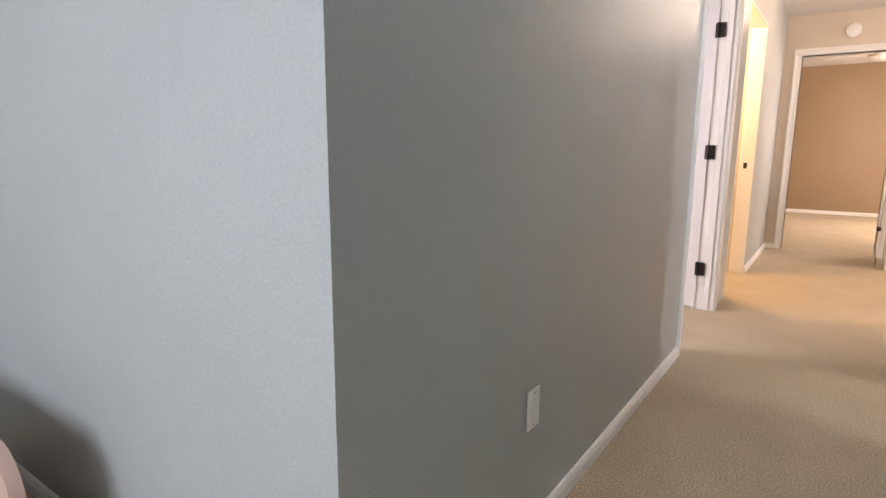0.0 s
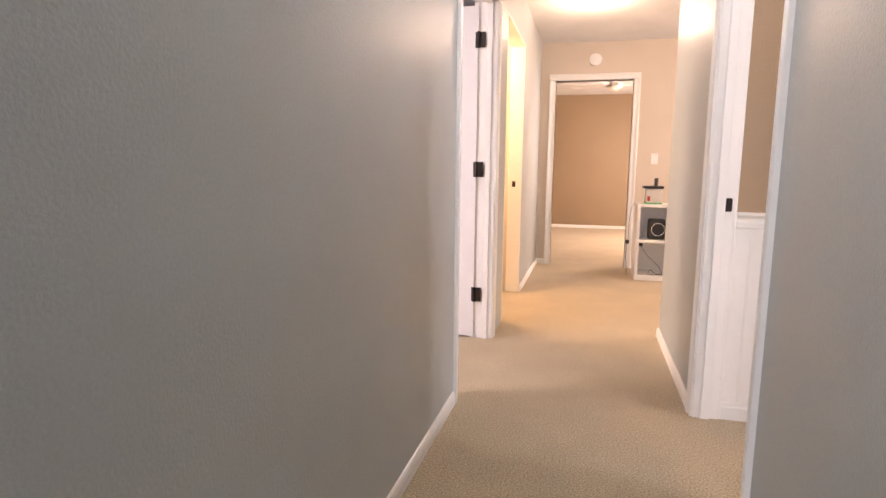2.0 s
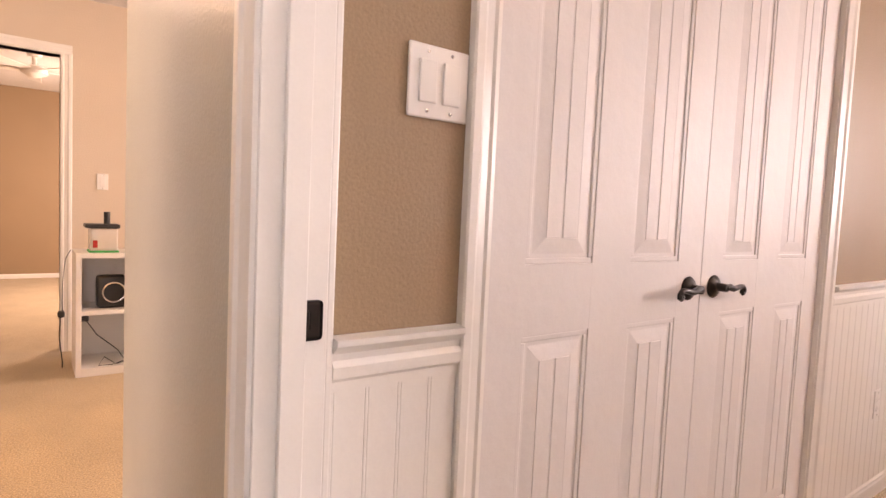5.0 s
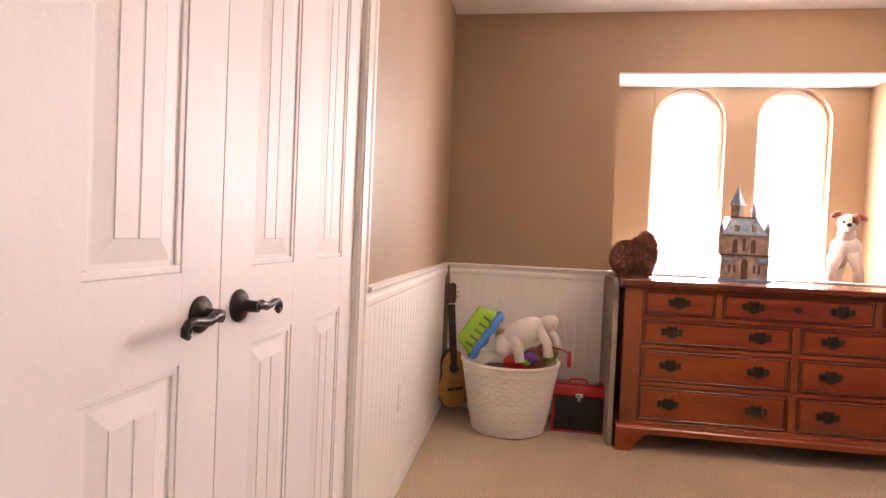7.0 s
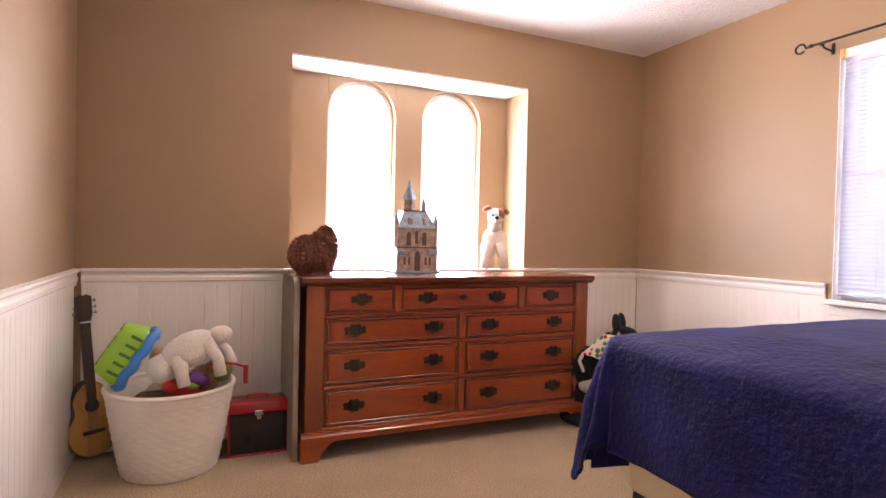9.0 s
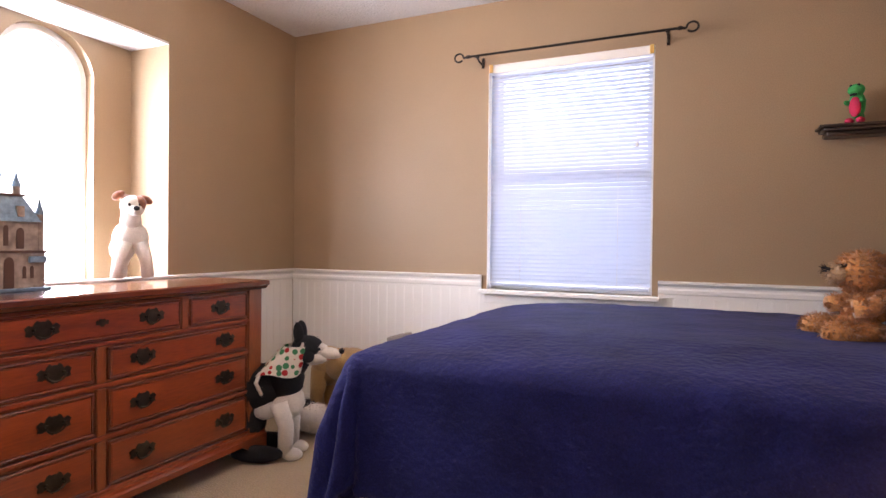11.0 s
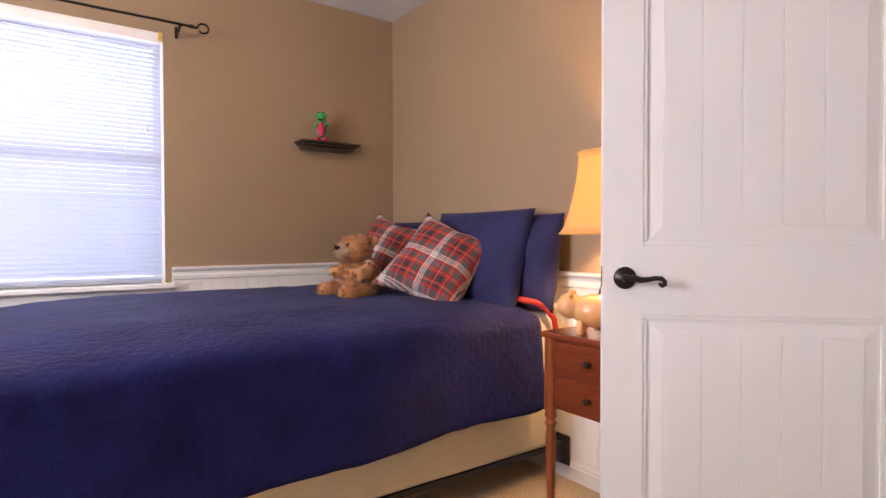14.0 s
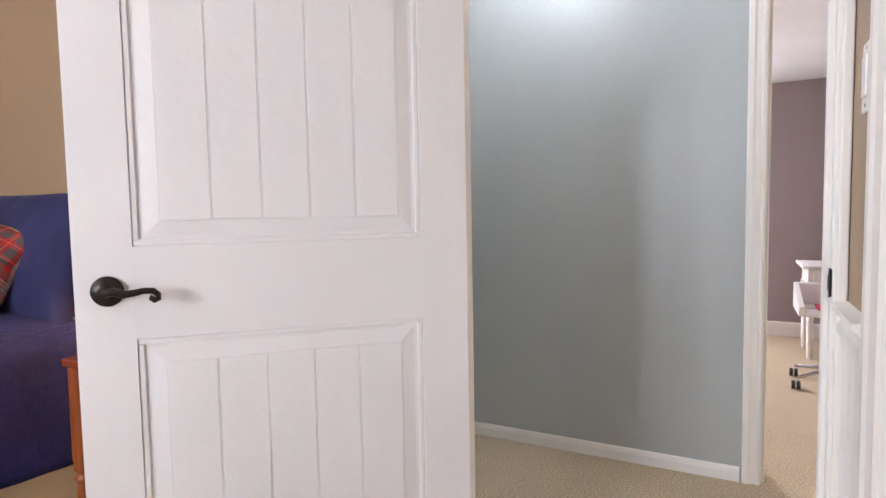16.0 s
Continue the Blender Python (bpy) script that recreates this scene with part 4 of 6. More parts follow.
# grey padded board leaning by the dresser
gp = thing("folding_stool", (3.34, -0.972, 0), 0, "grey-beige fabric folded stool standing between wainscot and dresser", "stool")
bm = bmesh.new()
ring = [(-0.20, 0.0), (0.20, 0.0), (0.20, 0.80)] + [(0.12 + 0.08 * math.cos(a), 0.80 + 0.08 * math.sin(a)) for a in np.linspace(0.2, 1.5, 6)] + \
       [(-0.12 - 0.08 * math.cos(a), 0.80 + 0.08 * math.sin(a)) for a in np.linspace(1.5, 0.2, 6)] + [(-0.20, 0.80)]
add_prism(bm, ring, -0.012, 0.012, "Y")
part("pad", bm, M_GREY_PAD, gp, smooth=True)

# ---- bed ----
BX0, BX1, BY0, BY1 = 0.03, 2.11, -2.03, -3.41
bed = thing("bed", (1.05, (BY0 + BY1) / 2, 0), 0, "double bed with cream box spring on a dark steel frame", "bed")
bc = Vector((1.05, (BY0 + BY1) / 2, 0))


def rel(p, c=bc):
    return tuple(a - b for a, b in zip(p, c))


part("box_spring", box_bm(rel((BX0, BY1 + 0.01, 0.137)), rel((BX1 - 0.02, BY0 - 0.01, 0.412)), 0.03, 3), M_BOXSPRING, bed, smooth=True)
part("mattress", box_bm(rel((BX0, BY1 + 0.01, 0.414)), rel((BX1 - 0.02, BY0 - 0.01, 0.722)), 0.05, 4), M_SHEET, bed, "mattress with white fitted sheet", smooth=True)
bm = bmesh.new()
for y in (BY0 - 0.03, BY1 + 0.05):
    add_box(bm, rel((BX0 - 0.01, y - 0.02, 0.112)), rel((BX1 - 0.05, y + 0.008, 0.135)))
for x in (0.45, 1.75):
    add_box(bm, rel((x - 0.02, BY1 + 0.03, 0.110)), rel((x + 0.02, BY0 - 0.05, 0.132)))
part("steel_frame", bm, M_BLACK, bed)
for x in (0.40, 1.80):
    for y in (BY0 - 0.26, BY1 + 0.26):
        bm = bmesh.new()
        add_lathe(bm, [(0.0, 0.0), (0.028, 0.0), (0.03, 0.02), (0.012, 0.035), (0.012, 0.110), (0, 0.110)], rel((x, y, 0)), 12)
        part("leg", bm, M_BLACK, bed, smooth=True)
bm = bmesh.new()
add_box(bm, rel((BX0 - 0.015, BY0 - 0.075, 0.06)), rel((BX0 - 0.005, BY0 + 0.05, 0.19)), 0.004, 1)
add_box(bm, rel((BX0 - 0.005, BY0 - 0.02, 0.08)), rel((BX0 + 0.06, BY0 + 0.02, 0.16)), 0.004, 1)
part("bracket", bm, M_BLACK, bed)

# quilt: a cloth laid over the bed that hangs at the near side and the foot
QX0, QTOP = 0.20, 0.722
L, Bn = BX1 - QX0, (BY0 - BY1)
HANG_S, HANG_F = 0.412, 0.62
NU, NV = 130, 96
bm = bmesh.new()
grid = []
for i in range(NU + 1):
    s = (L + HANG_F) * i / NU
    row = []
    for j in range(NV + 1):
        t = -0.06 + (Bn + HANG_S - 0.02 + 0.075 * min(1.0, s / L) + 0.06) * j / NV          # from the far side to the hem on the near side
        dx, dy = max(0.0, s - L), max(0.0, t - Bn)
        hang_s = 1.0
        rad = math.hypot(dx, dy)
        x, y = QX0 + min(s, L), BY1 + min(max(t, 0.0), Bn)
        crown = 0.050 * min(1.0, (L - min(s, L)) / 0.45 + 0.0) ** 0.6 * min(1.0, max(0.0, Bn - min(t, Bn)) / 0.35) ** 0.6
        z = QTOP + crown * 1.0
        z += 0.006 * noise.noise(Vector((s * 3.2, t * 3.2, 1.0))) + 0.0035 * noise.noise(Vector((s * 11, t * 11, 4.0)))
        if t < 0:
            z -= -t * 0.9
        if rad > 0:
            r0 = 0.045
            bend = min(rad / r0, math.pi / 2)
            out = r0 * math.sin(bend)
            down = r0 * (1 - math.cos(bend)) + max(0.0, rad - r0 * math.pi / 2)
            ax, ay = dx / rad, dy / rad
            down = down if down < 0.54 else 0.54 + 0.12 * (1 - math.exp(-(down - 0.54) / 0.12))
            both = min(dx, dy) / (max(dx, dy) + 1e-6)
            wave = 0.016 * math.sin(s * 9.0 + 1.0) * (dy > 0) * (1 - both) + 0.020 * math.sin(t * 10.0) * (dx > 0) * (1 - both)
            k = min(1.0, down / 0.3)
            flare = down * (0.16 * both + 0.05 + 0.15 * (dx / rad) ** 2) + wave * k
            flare += 0.06 * k * math.sin(math.atan2(dy, dx) * 6.0) * both
            x += ax * (out + flare)
            y += ay * (out + flare)
            z -= down * (1.0 if both < 0.01 else 0.93)
            z += 0.004 * noise.noise(Vector((s * 12, t * 12, 9.0)))
            x += 0.005 * noise.noise(Vector((s * 9, t * 9, 2.0)))
            y += 0.005 * noise.noise(Vector((s * 9, t * 9, 7.0)))
        row.append(bm.verts.new((x, y, max(z, 0.05))))
    grid.append(row)
for i in range(NU):
    for j in range(NV):
        bm.faces.new((grid[i][j], grid[i + 1][j], grid[i + 1][j + 1], grid[i][j + 1]))
hem_line = [grid[i][NV].co.copy() for i in range(NU + 1)]
quilt = tagged(part("quilt", bm, M_NAVY, None, smooth=180), "navy blue quilted cotton bedspread hanging over the bed's side and foot", "bedspread")
hem = [(v.x, v.y, v.z + 0.002) for v in hem_line]
bm = bmesh.new()
add_tube(bm, hem, 0.0065, 8)
part("hem", bm, M_NAVY, quilt, smooth=True)
so = quilt.modifiers.new("thickness", "SOLIDIFY")
so.thickness, so.offset = 0.008, 1.0
so.use_rim = True

bm = bmesh.new()
add_tube(bm, [(0.19, -2.30, 0.780), (0.185, -2.12, 0.782), (0.16, -2.045, 0.772), (0.125, -2.012, 0.745), (0.09, -2.006, 0.700), (0.075, -2.006, 0.62), (0.075, -2.006, 0.52)], [0.012, 0.013, 0.014, 0.014, 0.013, 0.012, 0.010], 12)
tagged(part("blanket", bm, M_RED, None, smooth=True), "folded red blanket edge at the head of the bed", "blanket")


def pillow(name, w, h, thick, mat, label, at, euler, wrinkle=0.012, ears=0.05, seed=0.0):
    """A stuffed pillow in its local xy plane, with drawn-out corners."""
    t = thing(name, at, 0, label, "pillow")
    bm = bmesh.new()
    n = 30
    rot = Euler([radians(a) for a in euler]).to_matrix()
    sides = []
    for sgn in (1, -1):
        g = []
        for i in range(n + 1):
            row = []
            for j in range(n + 1):
                u, v = 2 * i / n - 1, 2 * j / n - 1
                f = max(0.0, (1 - abs(u) ** 2.6)) ** 0.5 * max(0.0, (1 - abs(v) ** 2.6)) ** 0.5
                pin = 1 - ears * (1 - (abs(u * v)) ** 1.5) * max(abs(u), abs(v)) ** 2
                z = sgn * thick / 2 * f + wrinkle * noise.noise(Vector((u * 2.3, v * 2.3, sgn + seed))) * f + 0.3 * wrinkle * noise.noise(Vector((u * 7, v * 7, sgn + seed)))
                x, y = u * w / 2 * pin, v * h / 2 * pin
                row.append(bm.verts.new((x, y, z if f > 0 else z * 0.3)))
            g.append(row)
        sides.append(g)
        for i in range(n):
            for j in range(n):
                bm.faces.new((g[i][j], g[i + 1][j], g[i + 1][j + 1], g[i][j + 1]))
    bmesh.ops.remove_doubles(bm, verts=bm.verts, dist=0.004)
    p = part("cover", bm, mat, t, smooth=180)
    t.rotation_euler = [radians(a) for a in euler]
    return t


# local x is the pillow's width; local y its height; a turn about x then z stands it up
pillow("pillow", 0.60, 0.43, 0.17, M_PILLOW, "navy bed pillow with a flat hem, leaning against the wall", (0.085, -2.285, 0.942), (80, 0, 90), ears=0.02, seed=1)
pillow("pillow", 0.69, 0.49, 0.18, M_PILLOW, "navy bed pillow propped in front of the other", (0.175, -2.45, 0.942), (74, 0, 91), ears=0.02, seed=2)
pillow("pillow", 0.60, 0.46, 0.16, M_PILLOW, "navy bed pillow at the far side by the wall", (0.14, -3.05, 0.92), (75, 0, 90), ears=0.02, seed=5)
pillow("throw_pillow", 0.47, 0.47, 0.19, M_PLAID, "red and grey plaid flannel throw pillow leaning on navy pillows", (0.36, -2.48, 0.925), (50, 20, 112), ears=0.21, seed=3)
pillow("throw_pillow", 0.42, 0.42, 0.18, M_PLAID, "red and grey plaid flannel throw pillow beside a teddy bear", (0.36, -2.97, 0.960), (60, 14, 104), ears=0.21, seed=4)


def fur(bm, count, length, seed=1, keep=None):
    """Adds small leaning tufts to the surface."""
    rnd = random.Random(seed)
    faces = [f for f in bm.faces if keep is None or keep(f)]
    areas = np.cumsum([f.calc_area() for f in faces])
    bm.normal_update()
    todo = []
    for _ in range(count):
        f = faces[int(np.searchsorted(areas, rnd.random() * areas[-1]))]
        vs = [v.co for v in f.verts]
        w = [rnd.random() for _ in vs]
        p = sum((v * a for v, a in zip(vs, w)), Vector()) / sum(w)
        todo.append((p, f.normal.copy(), f.material_index))
    for p, nrm, mi in todo:
        d = (nrm + Vector((rnd.uniform(-.6, .6), rnd.uniform(-.6, .6), rnd.uniform(-.8, .3)))).normalized()
        side = d.orthogonal().normalized() * length * 0.16
        q = [bm.verts.new(p - side - nrm * 0.002), bm.verts.new(p + side - nrm * 0.002), bm.verts.new(p + d * length)]
        nf = bm.faces.new(q)
        nf.material_index = mi


def plush(name, blobs, mats, label, at, turn, tufts=0, length=0.012, scale=1.0, category="stuffed toy", seed=1, tubes=()):
    """A stuffed toy: ONE mesh of rounded bodies and limbs. blobs: (centre, radii, turn (degrees xyz), material)."""
    bm = bmesh.new()
    for c, r, e, mi in blobs:
        start = len(bm.faces)
        add_ball(bm, c, r, Euler([radians(a) for a in e]).to_matrix(), 0.06, 2.5, 18, 12)
        bm.faces.ensure_lookup_table()
        for f in bm.faces[start:]:
            f.material_index = mi
    for pts, rad, mi in tubes:
        start = len(bm.faces)
        add_tube(bm, pts, rad, 12)
        bm.faces.ensure_lookup_table()
        for f in bm.faces[start:]:
            f.material_index = mi
    bmesh.ops.recalc_face_normals(bm, faces=bm.faces)
    if tufts:
        fur(bm, tufts, length, seed)
    me = bpy.data.meshes.new(name)
    bm.to_mesh(me)
    bm.free()
    for m in mats:
        me.materials.append(m)
    me.shade_smooth()
    ob = new(name, me)
    ob.location, ob.rotation_euler, ob.scale = at, (0, 0, radians(turn)), (scale,) * 3
    return tagged(ob, label, category)


# teddy bear, sitting; faces local +x
plush("teddy_bear", [
    ((0, 0, 0.098), (0.082, 0.088, 0.098), (0, 8, 0), 0), ((0.040, 0, 0.226), (0.072, 0.072, 0.066), (0, 0, 0), 0), ((0.108, 0, 0.222), (0.036, 0.034, 0.030), (0, 0, 0), 1),
    ((0.140, 0, 0.234), (0.012, 0.014, 0.010), (0, 0, 0), 2), ((-0.012, 0.060, 0.262), (0.012, 0.022, 0.024), (0, 0, 15), 0), ((-0.012, -0.060, 0.262), (0.012, 0.022, 0.024), (0, 0, -15), 0),
    ((0.100, 0.028, 0.248), (0.005, 0.006, 0.006), (0, 0, 0), 2), ((0.100, -0.028, 0.248), (0.005, 0.006, 0.006), (0, 0, 0), 2),
    ((0.140, 0.068, 0.042), (0.045, 0.036, 0.042), (0, 0, 0), 0), ((0.140, -0.068, 0.042), (0.045, 0.036, 0.042), (0, 0, 0), 0)],
    [M_FUR_GOLD, M_MUZZLE, M_FUR_BLACK], "golden brown shaggy teddy bear sitting on the navy quilt", (0.59, -2.80, 0.748), 14, 9000, 0.018, 1.08,
    tubes=[([(0.0, 0.05, 0.045), (0.07, 0.066, 0.045), (0.14, 0.068, 0.042)], [0.045, 0.042, 0.038], 0), ([(0.0, -0.05, 0.045), (0.07, -0.066, 0.045), (0.14, -0.068, 0.042)], [0.045, 0.042, 0.038], 0),
           ([(0.01, 0.06, 0.155), (0.055, 0.085, 0.125), (0.10, 0.075, 0.118)], [0.030, 0.028, 0.028], 0), ([(0.01, -0.06, 0.155), (0.055, -0.085, 0.125), (0.10, -0.075, 0.118)], [0.030, 0.028, 0.028], 0)])

# ---- nightstand, lamp, pig ----
NX, NY0, NY1 = 0.055, -1.735, -1.335
ns = thing("nightstand", ((NX + 0.445) / 2, (NY0 + NY1) / 2, 0), 0, "small cherry wood nightstand with two drawers and turned legs", "nightstand")
nc = Vector(((NX + 0.445) / 2, (NY0 + NY1) / 2, 0))
hx, hy = 0.195, 0.20
part("top", box_bm((-hx, -hy, 0.700), (hx + 0.004, hy, 0.722), 0.006, 3), M_NIGHT, ns)
bm = bmesh.new()
add_box(bm, (-hx + 0.02, -hy + 0.022, 0.455), (hx - 0.022, -hy + 0.036, 0.70))
add_box(bm, (-hx + 0.02, hy - 0.036, 0.455), (hx - 0.022, hy - 0.022, 0.70))
add_box(bm, (-hx + 0.02, -hy + 0.036, 0.455), (-hx + 0.035, hy - 0.036, 0.70))
add_box(bm, (hx - 0.034, -hy + 0.036, 0.455), (hx - 0.024, hy - 0.036, 0.70))
part("case", bm, M_NIGHT, ns)
for z0, z1 in ((0.462, 0.572), (0.582, 0.692)):
    p = part("drawer", box_bm((hx - 0.030, -hy + 0.045, z0), (hx - 0.014, hy - 0.045, z1), 0.004, 2), M_NIGHT, ns)
    bm = bmesh.new()
    add_lathe(bm, [(0, 0), (0.006, 0), (0.006, 0.010), (0.012, 0.018), (0.008, 0.024), (0, 0.025)], (hx - 0.014, 0, (z0 + z1) / 2), 14, "X")
    part("knob", bm, M_BRASS, p, "antique brass knob", True)
for sx in (-1, 1):
    for sy in (-1, 1):
        bm = bmesh.new()
        prof = [(0, 0), (0.010, 0.0), (0.013, 0.02), (0.010, 0.05), (0.014, 0.07), (0.012, 0.09), (0.016, 0.20), (0.019, 0.34), (0.015, 0.385), (0.022, 0.400), (0.015, 0.412), (0.022, 0.425), (0.020, 0.44), (0.023, 0.455), (0.022, 0.70), (0, 0.70)]
        add_lathe(bm, prof, (sx * (hx - 0.024), sy * (hy - 0.024), 0), 18)
        part("leg", bm, M_NIGHT_Z, ns, smooth=True)

LAMP = Vector((0.190, -1.635, 0.722))
lamp = thing("table_lamp", LAMP, 0, "lit table lamp with a cream bell shade on the nightstand", "table lamp")
bm = bmesh.new()
add_lathe(bm, [(0, 0), (0.060, 0), (0.062, 0.010), (0.045, 0.018), (0.022, 0.026), (0.018, 0.045), (0.040, 0.085), (0.046, 0.12), (0.035, 0.165), (0.016, 0.195), (0.012, 0.22), (0.016, 0.235), (0.008, 0.25), (0.008, 0.30), (0, 0.30)], (0, 0, 0), 28)
part("base", bm, M_BRASS, lamp, smooth=True)
bm = bmesh.new()
prof = [(0.190, 0.340), (0.174, 0.368), (0.156, 0.418), (0.140, 0.478), (0.128, 0.538), (0.122, 0.593), (0.120, 0.630)]
steps, pan = 48, 8
rings = []
for r, h in prof:
    rings.append([bm.verts.new((r * (1 - 0.035 * abs(math.cos(pan / 2 * a))) * math.cos(a), r * (1 - 0.035 * abs(math.cos(pan / 2 * a))) * math.sin(a), h)) for a in [2 * math.pi * k / steps for k in range(steps)]])
for a, b in zip(rings, rings[1:]):
    for k in range(steps):
        bm.faces.new((a[k], a[(k + 1) % steps], b[(k + 1) % steps], b[k]))
sh = part("shade", bm, M_SHADE, lamp, smooth=True)
sm = sh.modifiers.new("thickness", "SOLIDIFY")
sm.thickness = 0.002
for r, h in ((0.184, 0.340), (0.117, 0.630)):
    bm = bmesh.new()
    add_tube(bm, [(r * math.cos(a), r * math.sin(a), h) for a in np.linspace(0, 2 * math.pi, 41)], 0.004, 6)
    part("trim", bm, M_SHADE, lamp)
bm = bmesh.new()
add_lathe(bm, [(0, 0.30), (0.012, 0.302), (0.014, 0.34), (0.006, 0.36), (0.006, 0.60), (0.010, 0.62), (0, 0.64)], (0, 0, 0), 12)
for a in (0, math.pi / 2):
    add_tube(bm, [(-0.117 * math.cos(a), -0.117 * math.sin(a), 0.60), (0.117 * math.cos(a), 0.117 * math.sin(a), 0.60)], 0.0018, 6)
part("harp", bm, M_BRASS, lamp)

plush("pig_bank", [
    ((0, 0, 0.072), (0.080, 0.058, 0.052), (0, 0, 0), 0), ((0.0, -0.088, 0.085), (0.045, 0.042, 0.040), (0, 0, 0), 0)][:1] + [
    ((-0.082, 0, 0.085), (0.042, 0.043, 0.040), (0, 0, 0), 0), ((-0.122, 0, 0.078), (0.012, 0.019, 0.016), (0, 0, 0), 0),
    ((-0.075, 0.028, 0.124), (0.008, 0.012, 0.014), (20, 0, 0), 0), ((-0.075, -0.028, 0.124), (0.008, 0.012, 0.014), (-20, 0, 0), 0),
    ((-0.11, 0.02, 0.095), (0.004, 0.004, 0.004), (0, 0, 0), 1), ((-0.11, -0.02, 0.095), (0.004, 0.004, 0.004), (0, 0, 0), 1),
    ((-0.045, 0.030, 0.020), (0.014, 0.014, 0.026), (0, 0, 0), 0), ((-0.045, -0.030, 0.020), (0.014, 0.014, 0.026), (0, 0, 0), 0),
    ((0.045, 0.030, 0.020), (0.014, 0.014, 0.026), (0, 0, 0), 0), ((0.045, -0.030, 0.020), (0.014, 0.014, 0.026), (0, 0, 0), 0)],
    [M_SKIN_PINK, M_FUR_BLACK], "pale pink toy pig standing on the nightstand by the lamp", (0.345, -1.575, 0.722), 122, 0, scale=1.08, category="toy pig")

# ---- floating shelf and toy ----
fs = thing("floating_shelf", (0.478, -D, 1.608), 0, "small dark wood floating shelf with moulded edge", "wall shelf")
bm = bmesh.new()
add_box(bm, (-0.195, 0, -0.012), (0.195, 0.142, 0.0), 0.003, 1)
add_box(bm, (-0.180, 0, -0.026), (0.180, 0.128, -0.012), 0.004, 2)
add_box(bm, (-0.165, 0, -0.048), (0.165, 0.108, -0.026), 0.008, 3)
fs.scale = (0.95, 0.85, 1)
part("shelf_board", bm, M_SHELF, fs, smooth=True)
plush("toy_dinosaur", [((0, 0, 0.10), (0.032, 0.036, 0.070), (0, 0, 0), 0), ((0.012, 0, 0.172), (0.040, 0.036, 0.030), (0, 10, 0), 0), ((0.042, 0, 0.160), (0.022, 0.026, 0.016), (0, 0, 0), 0),
    ((0.026, 0, 0.085), (0.018, 0.026, 0.050), (0, 0, 0), 1), ((0.028, 0.024, 0.016), (0.026, 0.018, 0.016), (0, 0, 0), 1), ((0.028, -0.024, 0.016), (0.026, 0.018, 0.016), (0, 0, 0), 1),
    ((0.030, 0.034, 0.110), (0.024, 0.012, 0.012), (0, 0, 0), 0), ((0.030, -0.034, 0.110), (0.024, 0.012, 0.012), (0, 0, 0), 0), ((-0.04, 0, 0.04), (0.045, 0.016, 0.020), (0, 30, 0), 0),
    ((0.034, 0.016, 0.190), (0.006, 0.007, 0.008), (0, 0, 0), 2), ((0.034, -0.016, 0.190), (0.006, 0.007, 0.008), (0, 0, 0), 2), ((0.052, 0, 0.142), (0.012, 0.016, 0.006), (0, 0, 0), 2)],
    [M_GREEN, M_MAGENTA, M_FUR_BLACK], "green plush creature with a red belly, sitting on the wall shelf", (0.52, -D + 0.065, 1.608), 60, 900, 0.005, 0.86)

# ---- dresser top: shaggy dog, castle, terrier ----
plush("stuffed_dog", [((0, 0.04, 0.095), (0.14, 0.13, 0.080), (0, 0, 0), 0), ((0.02, -0.14, 0.13), (0.10, 0.095, 0.100), (0, 0, 0), 0), ((0.0, -0.07, 0.11), (0.11, 0.10, 0.085), (0, 0, 0), 0),
    ((-0.05, -0.165, 0.095), (0.03, 0.03, 0.09), (0, 0, 0), 0), ((0.09, -0.165, 0.10), (0.03, 0.03, 0.085), (0, 0, 0), 0)],
    [M_FUR_BROWN], "shaggy reddish brown stuffed dog lying on the dresser", (3.42, -1.080, 0.885), 0, 11000, 0.030).scale = (0.75, 0.60, 1.02)

plush("stuffed_terrier", [
    ((0, 0, 0.205), (0.055, 0.075, 0.072), (-25, 0, 0), 0), ((0.0, 0.035, 0.15), (0.05, 0.05, 0.06), (0, 0, 0), 0), ((-0.015, -0.005, 0.345), (0.050, 0.052, 0.050), (0, 0, 0), 0), ((-0.055, -0.005, 0.325), (0.030, 0.026, 0.024), (0, 0, 0), 0),
    ((-0.083, -0.005, 0.333), (0.012, 0.013, 0.011), (0, 0, 0), 2), ((-0.025, -0.030, 0.358), (0.040, 0.028, 0.036), (0, 0, 0), 1), ((0.010, 0.012, 0.375), (0.028, 0.030, 0.024), (0, 0, 0), 1),
    ((-0.010, -0.062, 0.378), (0.018, 0.032, 0.018), (30, 0, 0), 1), ((-0.010, 0.052, 0.392), (0.018, 0.030, 0.018), (-35, 0, 0), 1), ((-0.058, -0.022, 0.350), (0.006, 0.006, 0.007), (0, 0, 0), 2), ((-0.058, 0.018, 0.350), (0.006, 0.006, 0.007), (0, 0, 0), 2)],
    [M_FUR_WHITE, M_FUR_BROWN, M_FUR_BLACK], "white stuffed terrier with brown patches standing on the dresser", (3.50, -2.235, 0.885), -24, 2600, 0.006,
    tubes=[([(-0.03, -0.03, 0.18), (-0.04, -0.055, 0.10), (-0.045, -0.062, 0.022)], [0.035, 0.026, 0.026], 0), ([(-0.03, 0.03, 0.18), (-0.04, 0.055, 0.10), (-0.045, 0.066, 0.022)], [0.035, 0.026, 0.026], 0),
           ([(0.04, 0.02, 0.14), (0.06, 0.03, 0.07), (0.05, 0.03, 0.02)], [0.04, 0.03, 0.028], 0), ([(0.0, 0, 0.24), (-0.01, 0, 0.33)], [0.045, 0.04], 0)])

